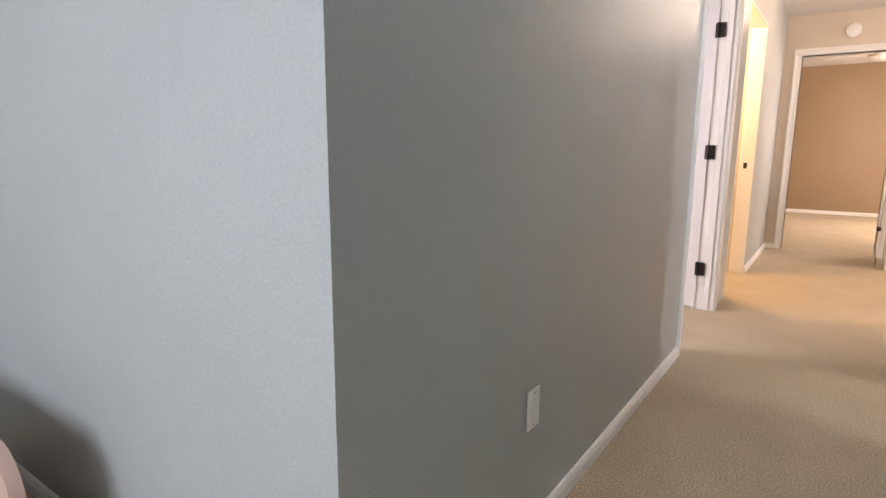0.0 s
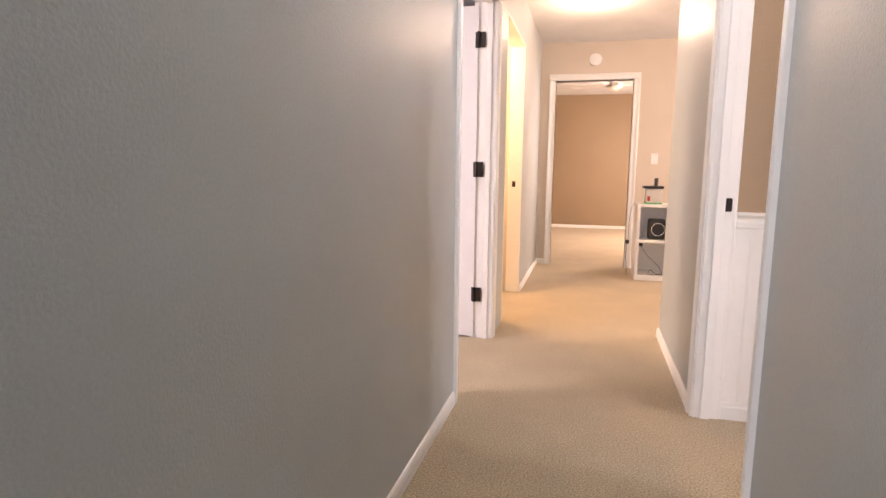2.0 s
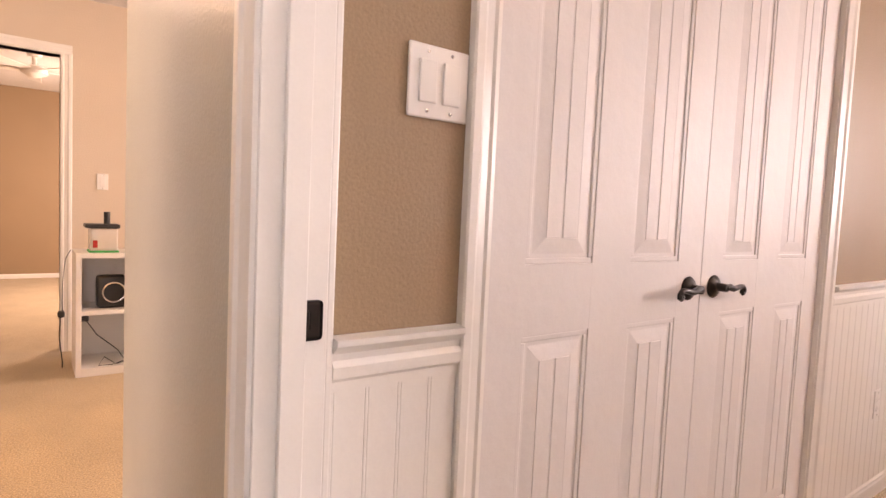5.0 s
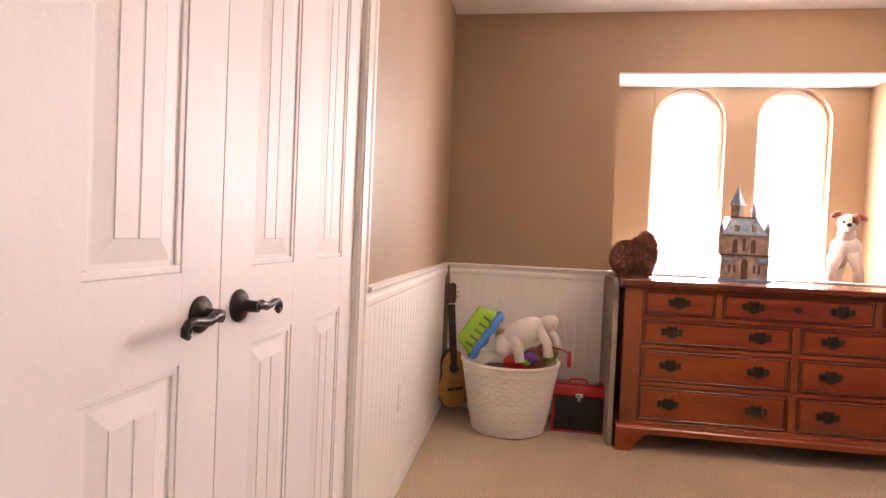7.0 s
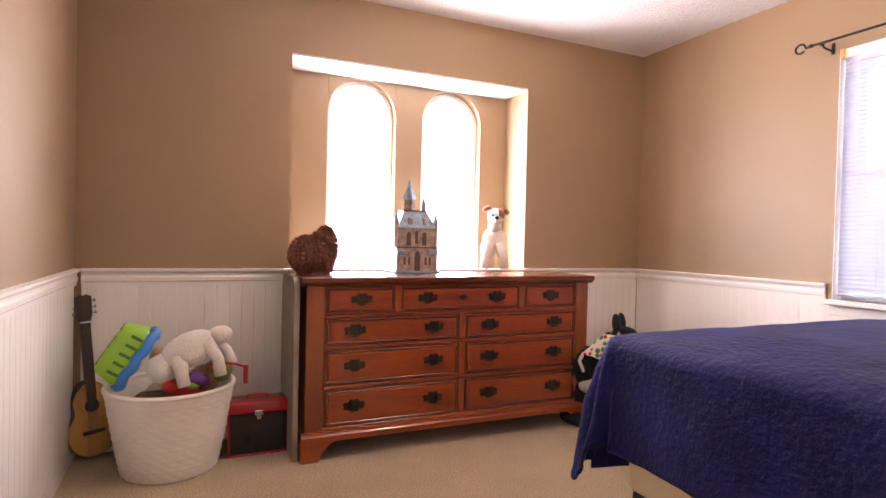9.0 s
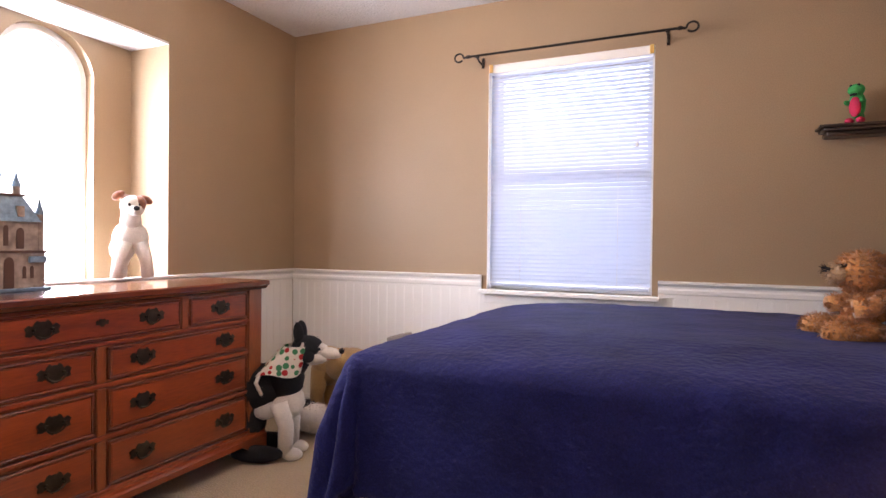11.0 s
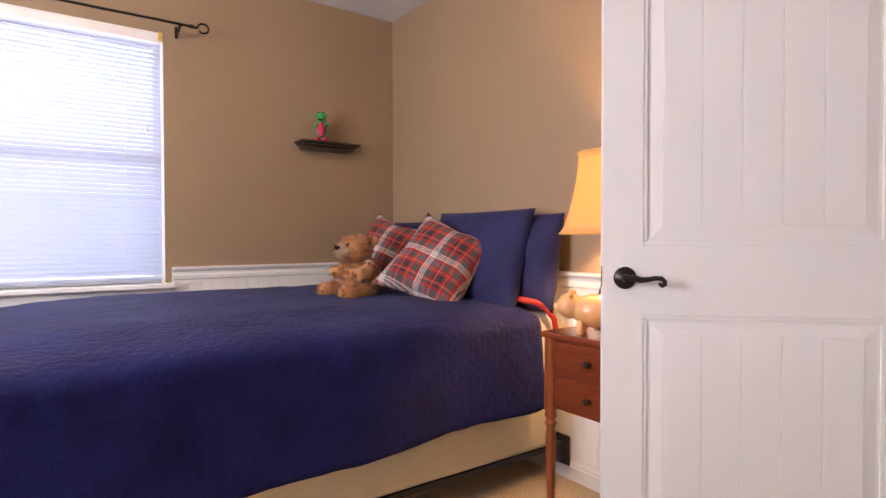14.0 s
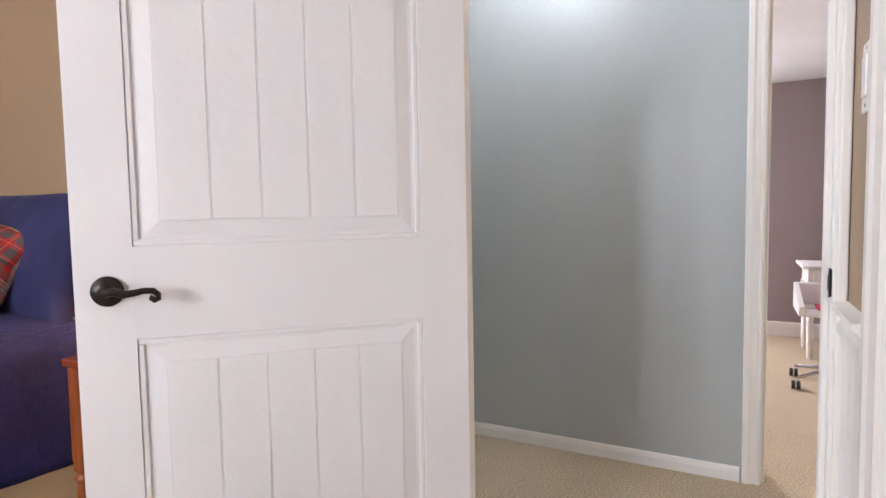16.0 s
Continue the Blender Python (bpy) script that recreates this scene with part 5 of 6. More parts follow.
ca = thing("toy_castle", (3.47, -1.675, 0.885), 0, "printed card toy castle with pale blue roofs on the dresser", "toy castle")
ca.scale = (0.95, 0.98, 1.04)
part("base", box_bm((-0.11, -0.14, 0), (0.11, 0.14, 0.012), 0.002, 1), M_ROOF, ca)
part("ground_floor", box_bm((-0.09, -0.125, 0.012), (0.09, 0.125, 0.135), 0.001, 1), M_CASTLE, ca)
part("ledge", box_bm((-0.095, -0.130, 0.135), (0.095, 0.130, 0.143), 0.001, 1), M_CASTLE_DARK, ca)
part("upper_floor", box_bm((-0.07, -0.110, 0.143), (0.07, 0.110, 0.245), 0.001, 1), M_CASTLE, ca)
bm = bmesh.new()
lo = [bm.verts.new(p) for p in ((-0.08, -0.12, 0.245), (0.08, -0.12, 0.245), (0.08, 0.12, 0.245), (-0.08, 0.12, 0.245))]
hi = [bm.verts.new(p) for p in ((-0.045, -0.07, 0.335), (0.045, -0.07, 0.335), (0.045, 0.07, 0.335), (-0.045, 0.07, 0.335))]
for i in range(4):
    bm.faces.new((lo[i], lo[(i + 1) % 4], hi[(i + 1) % 4], hi[i]))
bm.faces.new(lo)
bm.faces.new(hi)
part("roof", bm, M_ROOF, ca)
part("cornice", box_bm((-0.05, -0.076, 0.335), (0.05, 0.076, 0.343)), M_CASTLE_DARK, ca)


def spire(x, y, z, r, tower, cone, four=False):
    bm = bmesh.new()
    n = 4 if four else 10
    add_lathe(bm, [(0, z), (r, z), (r, z + tower), (r * 0.9, z + tower)], (x, y, 0), n)
    p = part("tower", bm, M_CASTLE, ca)
    bm = bmesh.new()
    add_lathe(bm, [(0.0, z + tower), (r * 1.35, z + tower), (r * 0.55, z + tower + cone * 0.5), (0.001, z + tower + cone)], (x, y, 0), n)
    part("cone", bm, M_ROOF, p)


spire(-0.01, 0.025, 0.343, 0.034, 0.06, 0.115, True)
spire(-0.03, -0.055, 0.335, 0.014, 0.035, 0.055)
for y in (-0.122, 0.122):
    spire(-0.06, y, 0.143, 0.013, 0.13, 0.06)
for y, z, w, h, fx in ((0.0, 0.012, 0.034, 0.085, -0.0905), (-0.078, 0.045, 0.012, 0.035, -0.0905), (-0.052, 0.045, 0.012, 0.035, -0.0905), (0.052, 0.045, 0.012, 0.035, -0.0905), (0.078, 0.045, 0.012, 0.035, -0.0905),
                       (0.0, 0.160, 0.016, 0.06, -0.0705), (-0.048, 0.150, 0.026, 0.055, -0.0705), (0.048, 0.150, 0.026, 0.055, -0.0705)):
    bm = bmesh.new()
    ring = [(y - w / 2, z), (y + w / 2, z)] + [(y + w / 2 * math.cos(a), z + h + w * 0.7 * math.sin(a)) for a in np.linspace(0, math.pi, 9)]
    add_prism(bm, ring, fx - 0.002, fx, "X")
    part("arch", bm, M_CASTLE_DARK, ca)
for y in (-0.05, 0.04):
    part("dormer", box_bm((-0.076, y - 0.012, 0.262), (-0.060, y + 0.012, 0.30), 0.002, 1), M_CASTLE, ca)
for y in (-0.095, 0.095):
    part("awning", box_bm((-0.104, y - 0.030, 0.100), (-0.090, y + 0.030, 0.122), 0.002, 1), M_ROOF, ca, "pale blue awning")

# ---- corner: guitar, basket, red case ----
gt = thing("acoustic_guitar", (3.50, -0.115, 0.0), 0, "small acoustic guitar with a spruce top leaning in the corner", "guitar")
body = []
for k in range(48):
    a = 2 * math.pi * k / 48
    z = math.sin(a)
    r = 0.105 + 0.022 * (-z) - 0.030 * math.exp(-((z - 0.18) / 0.28) ** 2)
    body.append((r * math.cos(a), 0.185 + 0.17 * math.sin(a)))
M_G = Matrix.Rotation(radians(-7), 4, "Y")
gt.scale = (1.08, 1.08, 1.05)
gt.rotation_euler = (radians(-5.5), radians(-2.9), radians(-62))
bm = bmesh.new()
add_prism(bm, body, 0.0, 0.068, "Y")
bmesh.ops.bevel(bm, geom=[e for e in bm.edges if abs(e.verts[0].co.y - e.verts[1].co.y) < 1e-5], offset=0.004, segments=2, affect="EDGES")
part("body", bm, M_ROSEWOOD, gt, "dark sides and back", True)
bm = bmesh.new()
add_prism(bm, [(a * 0.975, 0.185 + (b - 0.185) * 0.98) for a, b in body], -0.0015, 0.0005, "Y")
part("soundboard", bm, M_SPRUCE, gt, "golden spruce soundboard")
bm = bmesh.new()
add_lathe(bm, [(0, -0.0030), (0.029, -0.0030), (0.029, -0.0016), (0, -0.0016)], (0, 0, 0.245), 28, "Y")
part("sound_hole", bm, M_BLACK, gt)
part("bridge", box_bm((-0.045, -0.009, 0.118), (0.045, -0.0015, 0.135), 0.003, 1), M_ROSEWOOD, gt)
part("neck", box_bm((-0.020, -0.006, 0.27), (0.020, 0.016, 0.62), 0.004, 2), M_ROSEWOOD, gt)
bm = bmesh.new()
add_prism(bm, [(-0.021, 0.62), (0.021, 0.62), (0.030, 0.65), (0.032, 0.735), (0.012, 0.745), (0, 0.738), (-0.012, 0.745), (-0.032, 0.735), (-0.030, 0.65)], -0.002, 0.012, "Y")
part("headstock", bm, M_ROSEWOOD, gt)
for s in (-1, 1):
    for k in range(3):
        bm = bmesh.new()
        add_tube(bm, [(s * 0.028, 0.006, 0.66 + k * 0.028), (s * 0.042, 0.006, 0.66 + k * 0.028)], 0.003, 8)
        add_ball(bm, (s * 0.046, 0.006, 0.66 + k * 0.028), (0.006, 0.004, 0.008), u=10, v=6)
        part("tuning_peg", bm, M_STEEL, gt, smooth=True)
bm = bmesh.new()
for k in range(6):
    x = (k - 2.5) * 0.0062
    add_tube(bm, [(x * 1.3, -0.011, 0.127), (x, -0.010, 0.62)], 0.0005, 4)
part("strings", bm, M_STEEL, gt)
bm = bmesh.new()
add_box(bm, (-0.022, -0.009, 0.617), (0.022, -0.001, 0.623), 0.001, 1)
part("nut", bm, M_PLATE, gt)

BK = Vector((3.29, -0.435, 0))
bk = thing("storage_basket", BK, 0, "round white woven plastic basket heaped with toys", "basket")
bk.scale = (1.06, 1.06, 0.99)
bm = bmesh.new()
rings = []
rows_n, steps = 40, 96
prof = []
for k in range(rows_n + 1):
    f = k / rows_n
    prof.append((0.184 + 0.064 * f ** 0.85, 0.008 + 0.375 * f, k))
grid = []
for r, h, k in prof:
    ring = []
    for q in range(steps):
        a = 2 * math.pi * q / steps
        rr = r + 0.0028 * math.sin(q * math.pi * 0.5 + (k // 2) * math.pi) + 0.0022 * math.sin(k * math.pi * 0.8)
        ring.append(bm.verts.new((rr * math.cos(a), rr * math.sin(a), h)))
    grid.append(ring)
for a, b in zip(grid, grid[1:]):
    for q in range(steps):
        bm.faces.new((a[q], a[(q + 1) % steps], b[(q + 1) % steps], b[q]))
bm.faces.new(grid[0])
wv = part("wall", bm, M_BASKET, bk, "woven white basket wall", smooth=60)
sw = wv.modifiers.new("thickness", "SOLIDIFY")
sw.thickness, sw.offset = 0.006, -1
bm = bmesh.new()
add_tube(bm, [(0.252 * math.cos(a), 0.252 * math.sin(a), 0.388) for a in np.linspace(0, 2 * math.pi, 65)], 0.011, 10)
part("rim", bm, M_BASKET, bk, smooth=True)
bm = bmesh.new()
add_lathe(bm, [(0, 0), (0.182, 0), (0.186, 0.010), (0, 0.012)], (0, 0, 0), 48)
part("base", bm, M_BASKET, bk)

# toys in the basket
def toy(name, at, euler, label, category="toy"):
    t = thing(name, at, 0, label, category)
    t.rotation_euler = [radians(a) for a in euler]
    return t


tb = toy("slotted_toy_bucket", (3.225, -0.262, 0.548), (122.7, 0, 0), "lime green slotted toy caddy with blue rim, tipped in the basket")
bm = bmesh.new()
add_box(bm, (-0.095, -0.130, -0.080), (0.095, 0.130, 0.040), 0.030, 3)
for v in bm.verts:
    if v.co.z < -0.02:
        v.co.x *= 0.84
        v.co.y *= 0.88
part("shell", bm, M_LIME, tb, smooth=60)
for k in range(5):
    y = -0.088 + k * 0.042
    part("slot", box_bm((-0.060, y, -0.0835), (0.060, y + 0.018, -0.074), 0.004, 2), M_SLOT, tb, "dark green slot")
    part("slot", box_bm((-0.0965, y + 0.002, -0.030), (-0.088, y + 0.016, 0.018), 0.003, 2), M_SLOT, tb, "dark green slot")
bm = bmesh.new()
ring = []
for k in range(49):
    a = 2 * math.pi * k / 48
    c_, s__ = math.cos(a), math.sin(a)
    f_ = (abs(c_) ** 5 + abs(s__) ** 5) ** -0.2
    ring.append((0.094 * c_ * f_, 0.128 * s__ * f_, 0.044 + 0.006 * math.sin(a * 10)))
add_tube(bm, ring, 0.022, 10)
part("rim", bm, M_BLUE, tb, "bright blue wavy rim", smooth=True)

plush("stuffed_white_dog", [((0, 0, 0), (0.062, 0.105, 0.060), (28, 0, 0), 0), ((0, 0.105, 0.050), (0.036, 0.045, 0.034), (20, 0, 0), 0), ((0, -0.085, -0.060), (0.052, 0.05, 0.055), (0, 0, 0), 0), ((-0.02, -0.10, -0.03), (0.04, 0.03, 0.04), (0, 0, 0), 1)],
    [M_FUR_WHITE, M_FUR_TAN, M_FUR_BLACK], "white stuffed dog lying head down on the heaped toys", (3.17, -0.505, 0.560), 178, 1900, 0.006, 1.22,
    tubes=[([(0.03, 0.06, 0.03), (0.04, 0.10, -0.03), (0.04, 0.11, -0.09)], [0.026, 0.021, 0.022], 0), ([(-0.02, 0.07, 0.03), (-0.01, 0.13, -0.01), (0.0, 0.15, -0.06)], [0.026, 0.020, 0.021], 0),
           ([(0.03, -0.03, -0.02), (0.05, -0.02, -0.07), (0.055, -0.01, -0.12)], [0.032, 0.022, 0.022], 0)])
plush("red_plush_toy", [((0, 0, 0), (0.075, 0.09, 0.055), (0, 0, 20), 0), ((-0.05, 0.06, 0.02), (0.04, 0.04, 0.03), (0, 0, 0), 0)], [M_RED, M_FUR_BROWN], "red plush toy among the heaped toys", (3.20, -0.50, 0.385), 0, 300, 0.006)
plush("brown_plush_toy", [((0, 0, 0), (0.06, 0.07, 0.06), (0, 0, 20), 0), ((-0.03, -0.03, 0.045), (0.04, 0.04, 0.035), (0, 0, 0), 0)], [M_FUR_BROWN], "dark red-brown plush toy among the heaped toys", (3.19, -0.575, 0.425), 0, 900, 0.009)
plush("olive_plush_ball", [((0, 0, 0), (0.054, 0.056, 0.058), (0, 0, 0), 0)], [M_OLIVE], "olive green plush ball on the heaped toys", (3.18, -0.635, 0.462), 0, 500, 0.005, category="ball")
plush("purple_cloth_toy", [((0, 0, 0), (0.04, 0.05, 0.03), (15, 0, 0), 0), ((0.0, 0.02, -0.02), (0.035, 0.03, 0.025), (0, 0, 0), 1)], [M_PURPLE, M_LIME], "purple cloth toy among the heaped toys", (3.14, -0.545, 0.435), 0)
plush("toy_filling", [((0, 0, 0), (0.19, 0.19, 0.06), (0, 0, 0), 0), ((0.06, 0.05, 0.03), (0.09, 0.08, 0.05), (0, 0, 0), 1)], [M_LEATHER, M_FUR_WHITE], "brown and white soft toys filling the basket", (3.26, -0.455, 0.315), 0, 700, 0.008)
st = toy("red_strap", (3.12, -0.690, 0.452), (0, 0, 0), "thin red strap hanging over the basket's rim", "strap")
bm = bmesh.new()
add_tube(bm, [(0.0, 0.10, 0.045), (0.0, 0.04, 0.050), (0.0, -0.01, 0.042), (-0.005, -0.045, 0.030)], 0.005, 8)
add_box(bm, (-0.012, -0.065, -0.050), (0.004, -0.043, 0.036), 0.004, 2)
part("strap", bm, M_RED_GLOSS, st, smooth=True)

rc = thing("carry_case", (3.37, -0.825, 0), 0, "glossy red carry case with dark clear front, latch and handle", "case")
cw, ch, cd = 0.145, 0.262, 0.075
bm = bmesh.new()
add_box(bm, (-cd, -cw, 0), (cd, cw, 0.012), 0.003, 1)
add_box(bm, (-cd, -cw, 0.012), (cd, -cw + 0.012, ch - 0.06), 0.002, 1)
add_box(bm, (-cd, cw - 0.012, 0.012), (cd, cw, ch - 0.06), 0.002, 1)
add_box(bm, (cd - 0.01, -cw + 0.012, 0.012), (cd, cw - 0.012, ch - 0.06), 0.001, 1)
part("body", bm, M_RED_GLOSS, rc)
part("front", box_bm((-cd + 0.002, -cw + 0.012, 0.012), (-cd + 0.008, cw - 0.012, ch - 0.06)), M_DARKGLASS, rc, "dark clear plastic front")
part("lid", box_bm((-cd - 0.003, -cw - 0.002, ch - 0.058), (cd + 0.003, cw + 0.002, ch), 0.010, 3), M_RED_GLOSS, rc, smooth=True)
bm = bmesh.new()
add_tube(bm, [(0, -0.05, ch), (0, -0.045, ch + 0.018), (0, 0.0, ch + 0.022), (0, 0.045, ch + 0.018), (0, 0.05, ch)], 0.006, 8)
part("handle", bm, M_RED_GLOSS, rc, smooth=True)
bm = bmesh.new()
add_box(bm, (-cd - 0.010, -0.020, ch - 0.066), (-cd - 0.002, 0.020, ch - 0.040), 0.003, 1)
add_box(bm, (-cd - 0.008, -0.010, ch - 0.085), (-cd + 0.001, 0.010, ch - 0.064), 0.002, 1)
part("latch", bm, M_STEEL, rc, "steel latch")

# ---- floor toys by the blind window ----
plush("stuffed_husky", [
    # rump and back black, chest white; faces local +x
    ((-0.16, 0, 0.345), (0.16, 0.105, 0.115), (0, -12, 0), 0), ((-0.24, 0, 0.18), (0.12, 0.115, 0.17), (0, 0, 0), 0), ((-0.03, 0, 0.385), (0.10, 0.090, 0.105), (0, -20, 0), 0),
    ((-0.01, 0, 0.275), (0.085, 0.078, 0.085), (0, -25, 0), 1), ((-0.11, 0, 0.245), (0.085, 0.085, 0.055), (0, -20, 0), 1),
    ((0.085, 0, 0.548), (0.078, 0.060, 0.062), (0, 0, 0), 0), ((0.180, 0, 0.522), (0.080, 0.036, 0.030), (0, 8, 0), 1), ((0.125, 0, 0.496), (0.066, 0.052, 0.034), (0, 0, 0), 1),
    ((0.150, 0, 0.548), (0.040, 0.034, 0.024), (0, 20, 0), 1), ((0.258, 0, 0.530), (0.014, 0.016, 0.014), (0, 0, 0), 0), ((0.152, 0.034, 0.545), (0.008, 0.007, 0.008), (0, 0, 0), 0), ((0.152, -0.034, 0.545), (0.008, 0.007, 0.008), (0, 0, 0), 0),
    ((0.100, 0.050, 0.510), (0.034, 0.016, 0.030), (0, 0, 0), 0), ((0.100, -0.050, 0.510), (0.034, 0.016, 0.030), (0, 0, 0), 0), ((0.072, 0.057, 0.555), (0.009, 0.008, 0.028), (0, 15, 0), 1), ((0.072, -0.057, 0.555), (0.009, 0.008, 0.028), (0, 15, 0), 1),
    ((0.050, 0.034, 0.622), (0.026, 0.012, 0.058), (0, -6, 0), 0), ((0.050, -0.034, 0.622), (0.026, 0.012, 0.058), (0, -6, 0), 0), ((0.185, 0, 0.492), (0.020, 0.014, 0.008), (0, 0, 0), 2),
    ((0.030, 0.056, 0.030), (0.052, 0.036, 0.030), (0, 0, 0), 1), ((0.030, -0.056, 0.030), (0.052, 0.036, 0.030), (0, 0, 0), 1), ((-0.13, 0.10, 0.045), (0.13, 0.035, 0.042), (0, 0, 0), 0), ((-0.13, -0.10, 0.045), (0.13, 0.035, 0.042), (0, 0, 0), 0)],
    [M_FUR_BLACK, M_FUR_WHITE, M_RED], "black and white stuffed husky sitting on the beige carpet", (2.995, -2.735, 0), 204, 5200, 0.009, 1.0,
    tubes=[([(-0.035, 0.060, 0.285), (0.000, 0.064, 0.17), (-0.005, 0.056, 0.035)], [0.048, 0.038, 0.034], 1), ([(-0.035, -0.060, 0.285), (0.000, -0.064, 0.17), (-0.005, -0.056, 0.035)], [0.048, 0.038, 0.034], 1),
           ([(-0.05, 0, 0.40), (0.01, 0, 0.46), (0.06, 0, 0.52)], [0.088, 0.076, 0.062], 0),
           ([(-0.125, -0.080, 0.435), (-0.135, -0.108, 0.39), (-0.105, -0.112, 0.335)], [0.009, 0.010, 0.008], 1), ([(-0.125, 0.080, 0.435), (-0.135, 0.108, 0.39), (-0.105, 0.112, 0.335)], [0.009, 0.010, 0.008], 1)])
bm = bmesh.new()
rings = []
for k in range(9):
    f = k / 8
    z = 0.425 + 0.135 * f
    rr = 0.125 - 0.050 * f
    rings.append([bm.verts.new((-0.055 + 0.100 * f + rr * math.cos(a) * (1.05 + 0.06 * math.sin(a * 5)), rr * 0.92 * math.sin(a), z - 0.10 * (1 - f) * max(0, -math.cos(a)) * 0.2 + 0.012 * math.sin(a * 3 + 1) * (1 - f)))
                  for a in [2 * math.pi * q / 36 for q in range(36)]])
for a, b in zip(rings, rings[1:]):
    for q in range(36):
        bm.faces.new((a[q], a[(q + 1) % 36], b[(q + 1) % 36], b[q]))
bd = part("bandana", bm, M_DOTS, None, smooth=True)
bd.location, bd.rotation_euler = (2.995, -2.735, 0), (0, 0, radians(204))
tagged(bd, "white bandana with red and green dots round the husky's neck", "bandana")

plush("stuffed_border_collie", [((-0.02, 0, 0.072), (0.15, 0.085, 0.062), (0, 0, 0), 1), ((0.15, 0.01, 0.060), (0.062, 0.055, 0.050), (0, 0, 0), 1), ((0.215, 0.015, 0.045), (0.038, 0.030, 0.026), (0, 0, 0), 1),
    ((0.25, 0.015, 0.05), (0.011, 0.012, 0.010), (0, 0, 0), 0), ((0.175, 0.050, 0.042), (0.045, 0.018, 0.035), (0, 0, 20), 0), ((0.165, -0.040, 0.085), (0.03, 0.022, 0.018), (0, 0, 0), 0),
    ((-0.10, 0.0, 0.078), (0.10, 0.09, 0.065), (0, 0, 0), 0), ((0.02, 0.085, 0.025), (0.12, 0.026, 0.025), (0, 0, 8), 0), ((-0.1, 0.09, 0.03), (0.09, 0.03, 0.03), (0, 0, 0), 0)],
    [M_FUR_BLACK, M_FUR_WHITE], "black and white stuffed dog lying flat on the carpet", (3.06, -3.06, 0), 178, 4200, 0.010, 1.22)

# White lower front legs: the sun falling on them is put into the colour.
plush("stuffed_horse", [((-0.14, 0, 0.345), (0.23, 0.105, 0.105), (0, 0, 0), 0), ((0.09, 0, 0.325), (0.15, 0.105, 0.118), (0, 18, 0), 0), ((-0.30, 0, 0.33), (0.10, 0.10, 0.12), (0, 0, 0), 0),
    ((0.40, 0, 0.375), (0.10, 0.062, 0.058), (0, 6, 0), 0), ((0.485, 0, 0.362), (0.045, 0.046, 0.042), (0, 0, 0), 0), ((0.355, -0.064, 0.372), (0.045, 0.013, 0.040), (0, 25, 0), 2), ((0.355, 0.064, 0.372), (0.045, 0.013, 0.040), (0, 25, 0), 2),
    ((-0.015, -0.056, 0.030), (0.055, 0.038, 0.030), (0, 0, 0), 2), ((-0.015, 0.056, 0.030), (0.055, 0.038, 0.030), (0, 0, 0), 2)],
    [M_FUR_HORSE, M_LEATHER, M_MUZZLE, M_FUR_WHITE], "large golden tan stuffed horse with dark rein by the wainscot", (2.87, -3.30, 0), 180, 4200, 0.009, 1.0,
    tubes=[([(0.14, 0, 0.345), (0.26, 0, 0.365), (0.38, 0, 0.375)], [0.095, 0.078, 0.060], 0), ([(0.17, -0.098, 0.36), (0.18, -0.112, 0.25), (0.20, -0.112, 0.185), (0.235, -0.11, 0.19), (0.255, -0.10, 0.25), (0.28, -0.09, 0.24)], 0.005, 1)] +
          [([(0.10, y, 0.30), (0.05, y, 0.20), (0.03, y, 0.145)], [0.062, 0.046, 0.042], 0) for y in (-0.056, 0.056)] + [([(0.035, y, 0.155), (0.005, y, 0.07), (-0.01, y, 0.03)], [0.040, 0.036, 0.040], 3) for y in (-0.056, 0.056)] +
          [([(-0.31, y, 0.32), (-0.34, y, 0.16), (-0.33, y, 0.0)], [0.062, 0.042, 0.044], 0) for y in (-0.056, 0.056)])
ht = thing("cowboy_hat", (2.655, -3.29, 0.472), 8, "brown and tan suede hat lying on the stuffed horse's back", "hat")
ht.rotation_euler.y, ht.scale = radians(15), (0.86, 0.86, 1.0)
bm = bmesh.new()
rings = []
for k in range(7):
    rr = 0.085 + 0.018 * k
    rings.append([bm.verts.new((rr * 1.25 * math.cos(a), rr * math.sin(a), 0.010 + (k / 6) ** 2 * 0.065 * (abs(math.sin(a)) ** 2) - 0.012 * (k / 6))) for a in [2 * math.pi * q / 40 for q in range(40)]])
for a, b in zip(rings, rings[1:]):
    for q in range(40):
        bm.faces.new((a[q], a[(q + 1) % 40], b[(q + 1) % 40], b[q]))
br = part("brim", bm, M_LEATHER, ht, smooth=True)
sb = br.modifiers.new("thickness", "SOLIDIFY")
sb.thickness = 0.004
bm = bmesh.new()
add_lathe(bm, [(0.086, 0.008), (0.082, 0.05), (0.068, 0.085), (0.045, 0.082), (0, 0.072)], (0, 0, 0), 32)
for v in bm.verts:
    v.co.x *= 1.22
part("crown", bm, M_GREY_PAD, ht, "tan crown", smooth=True)

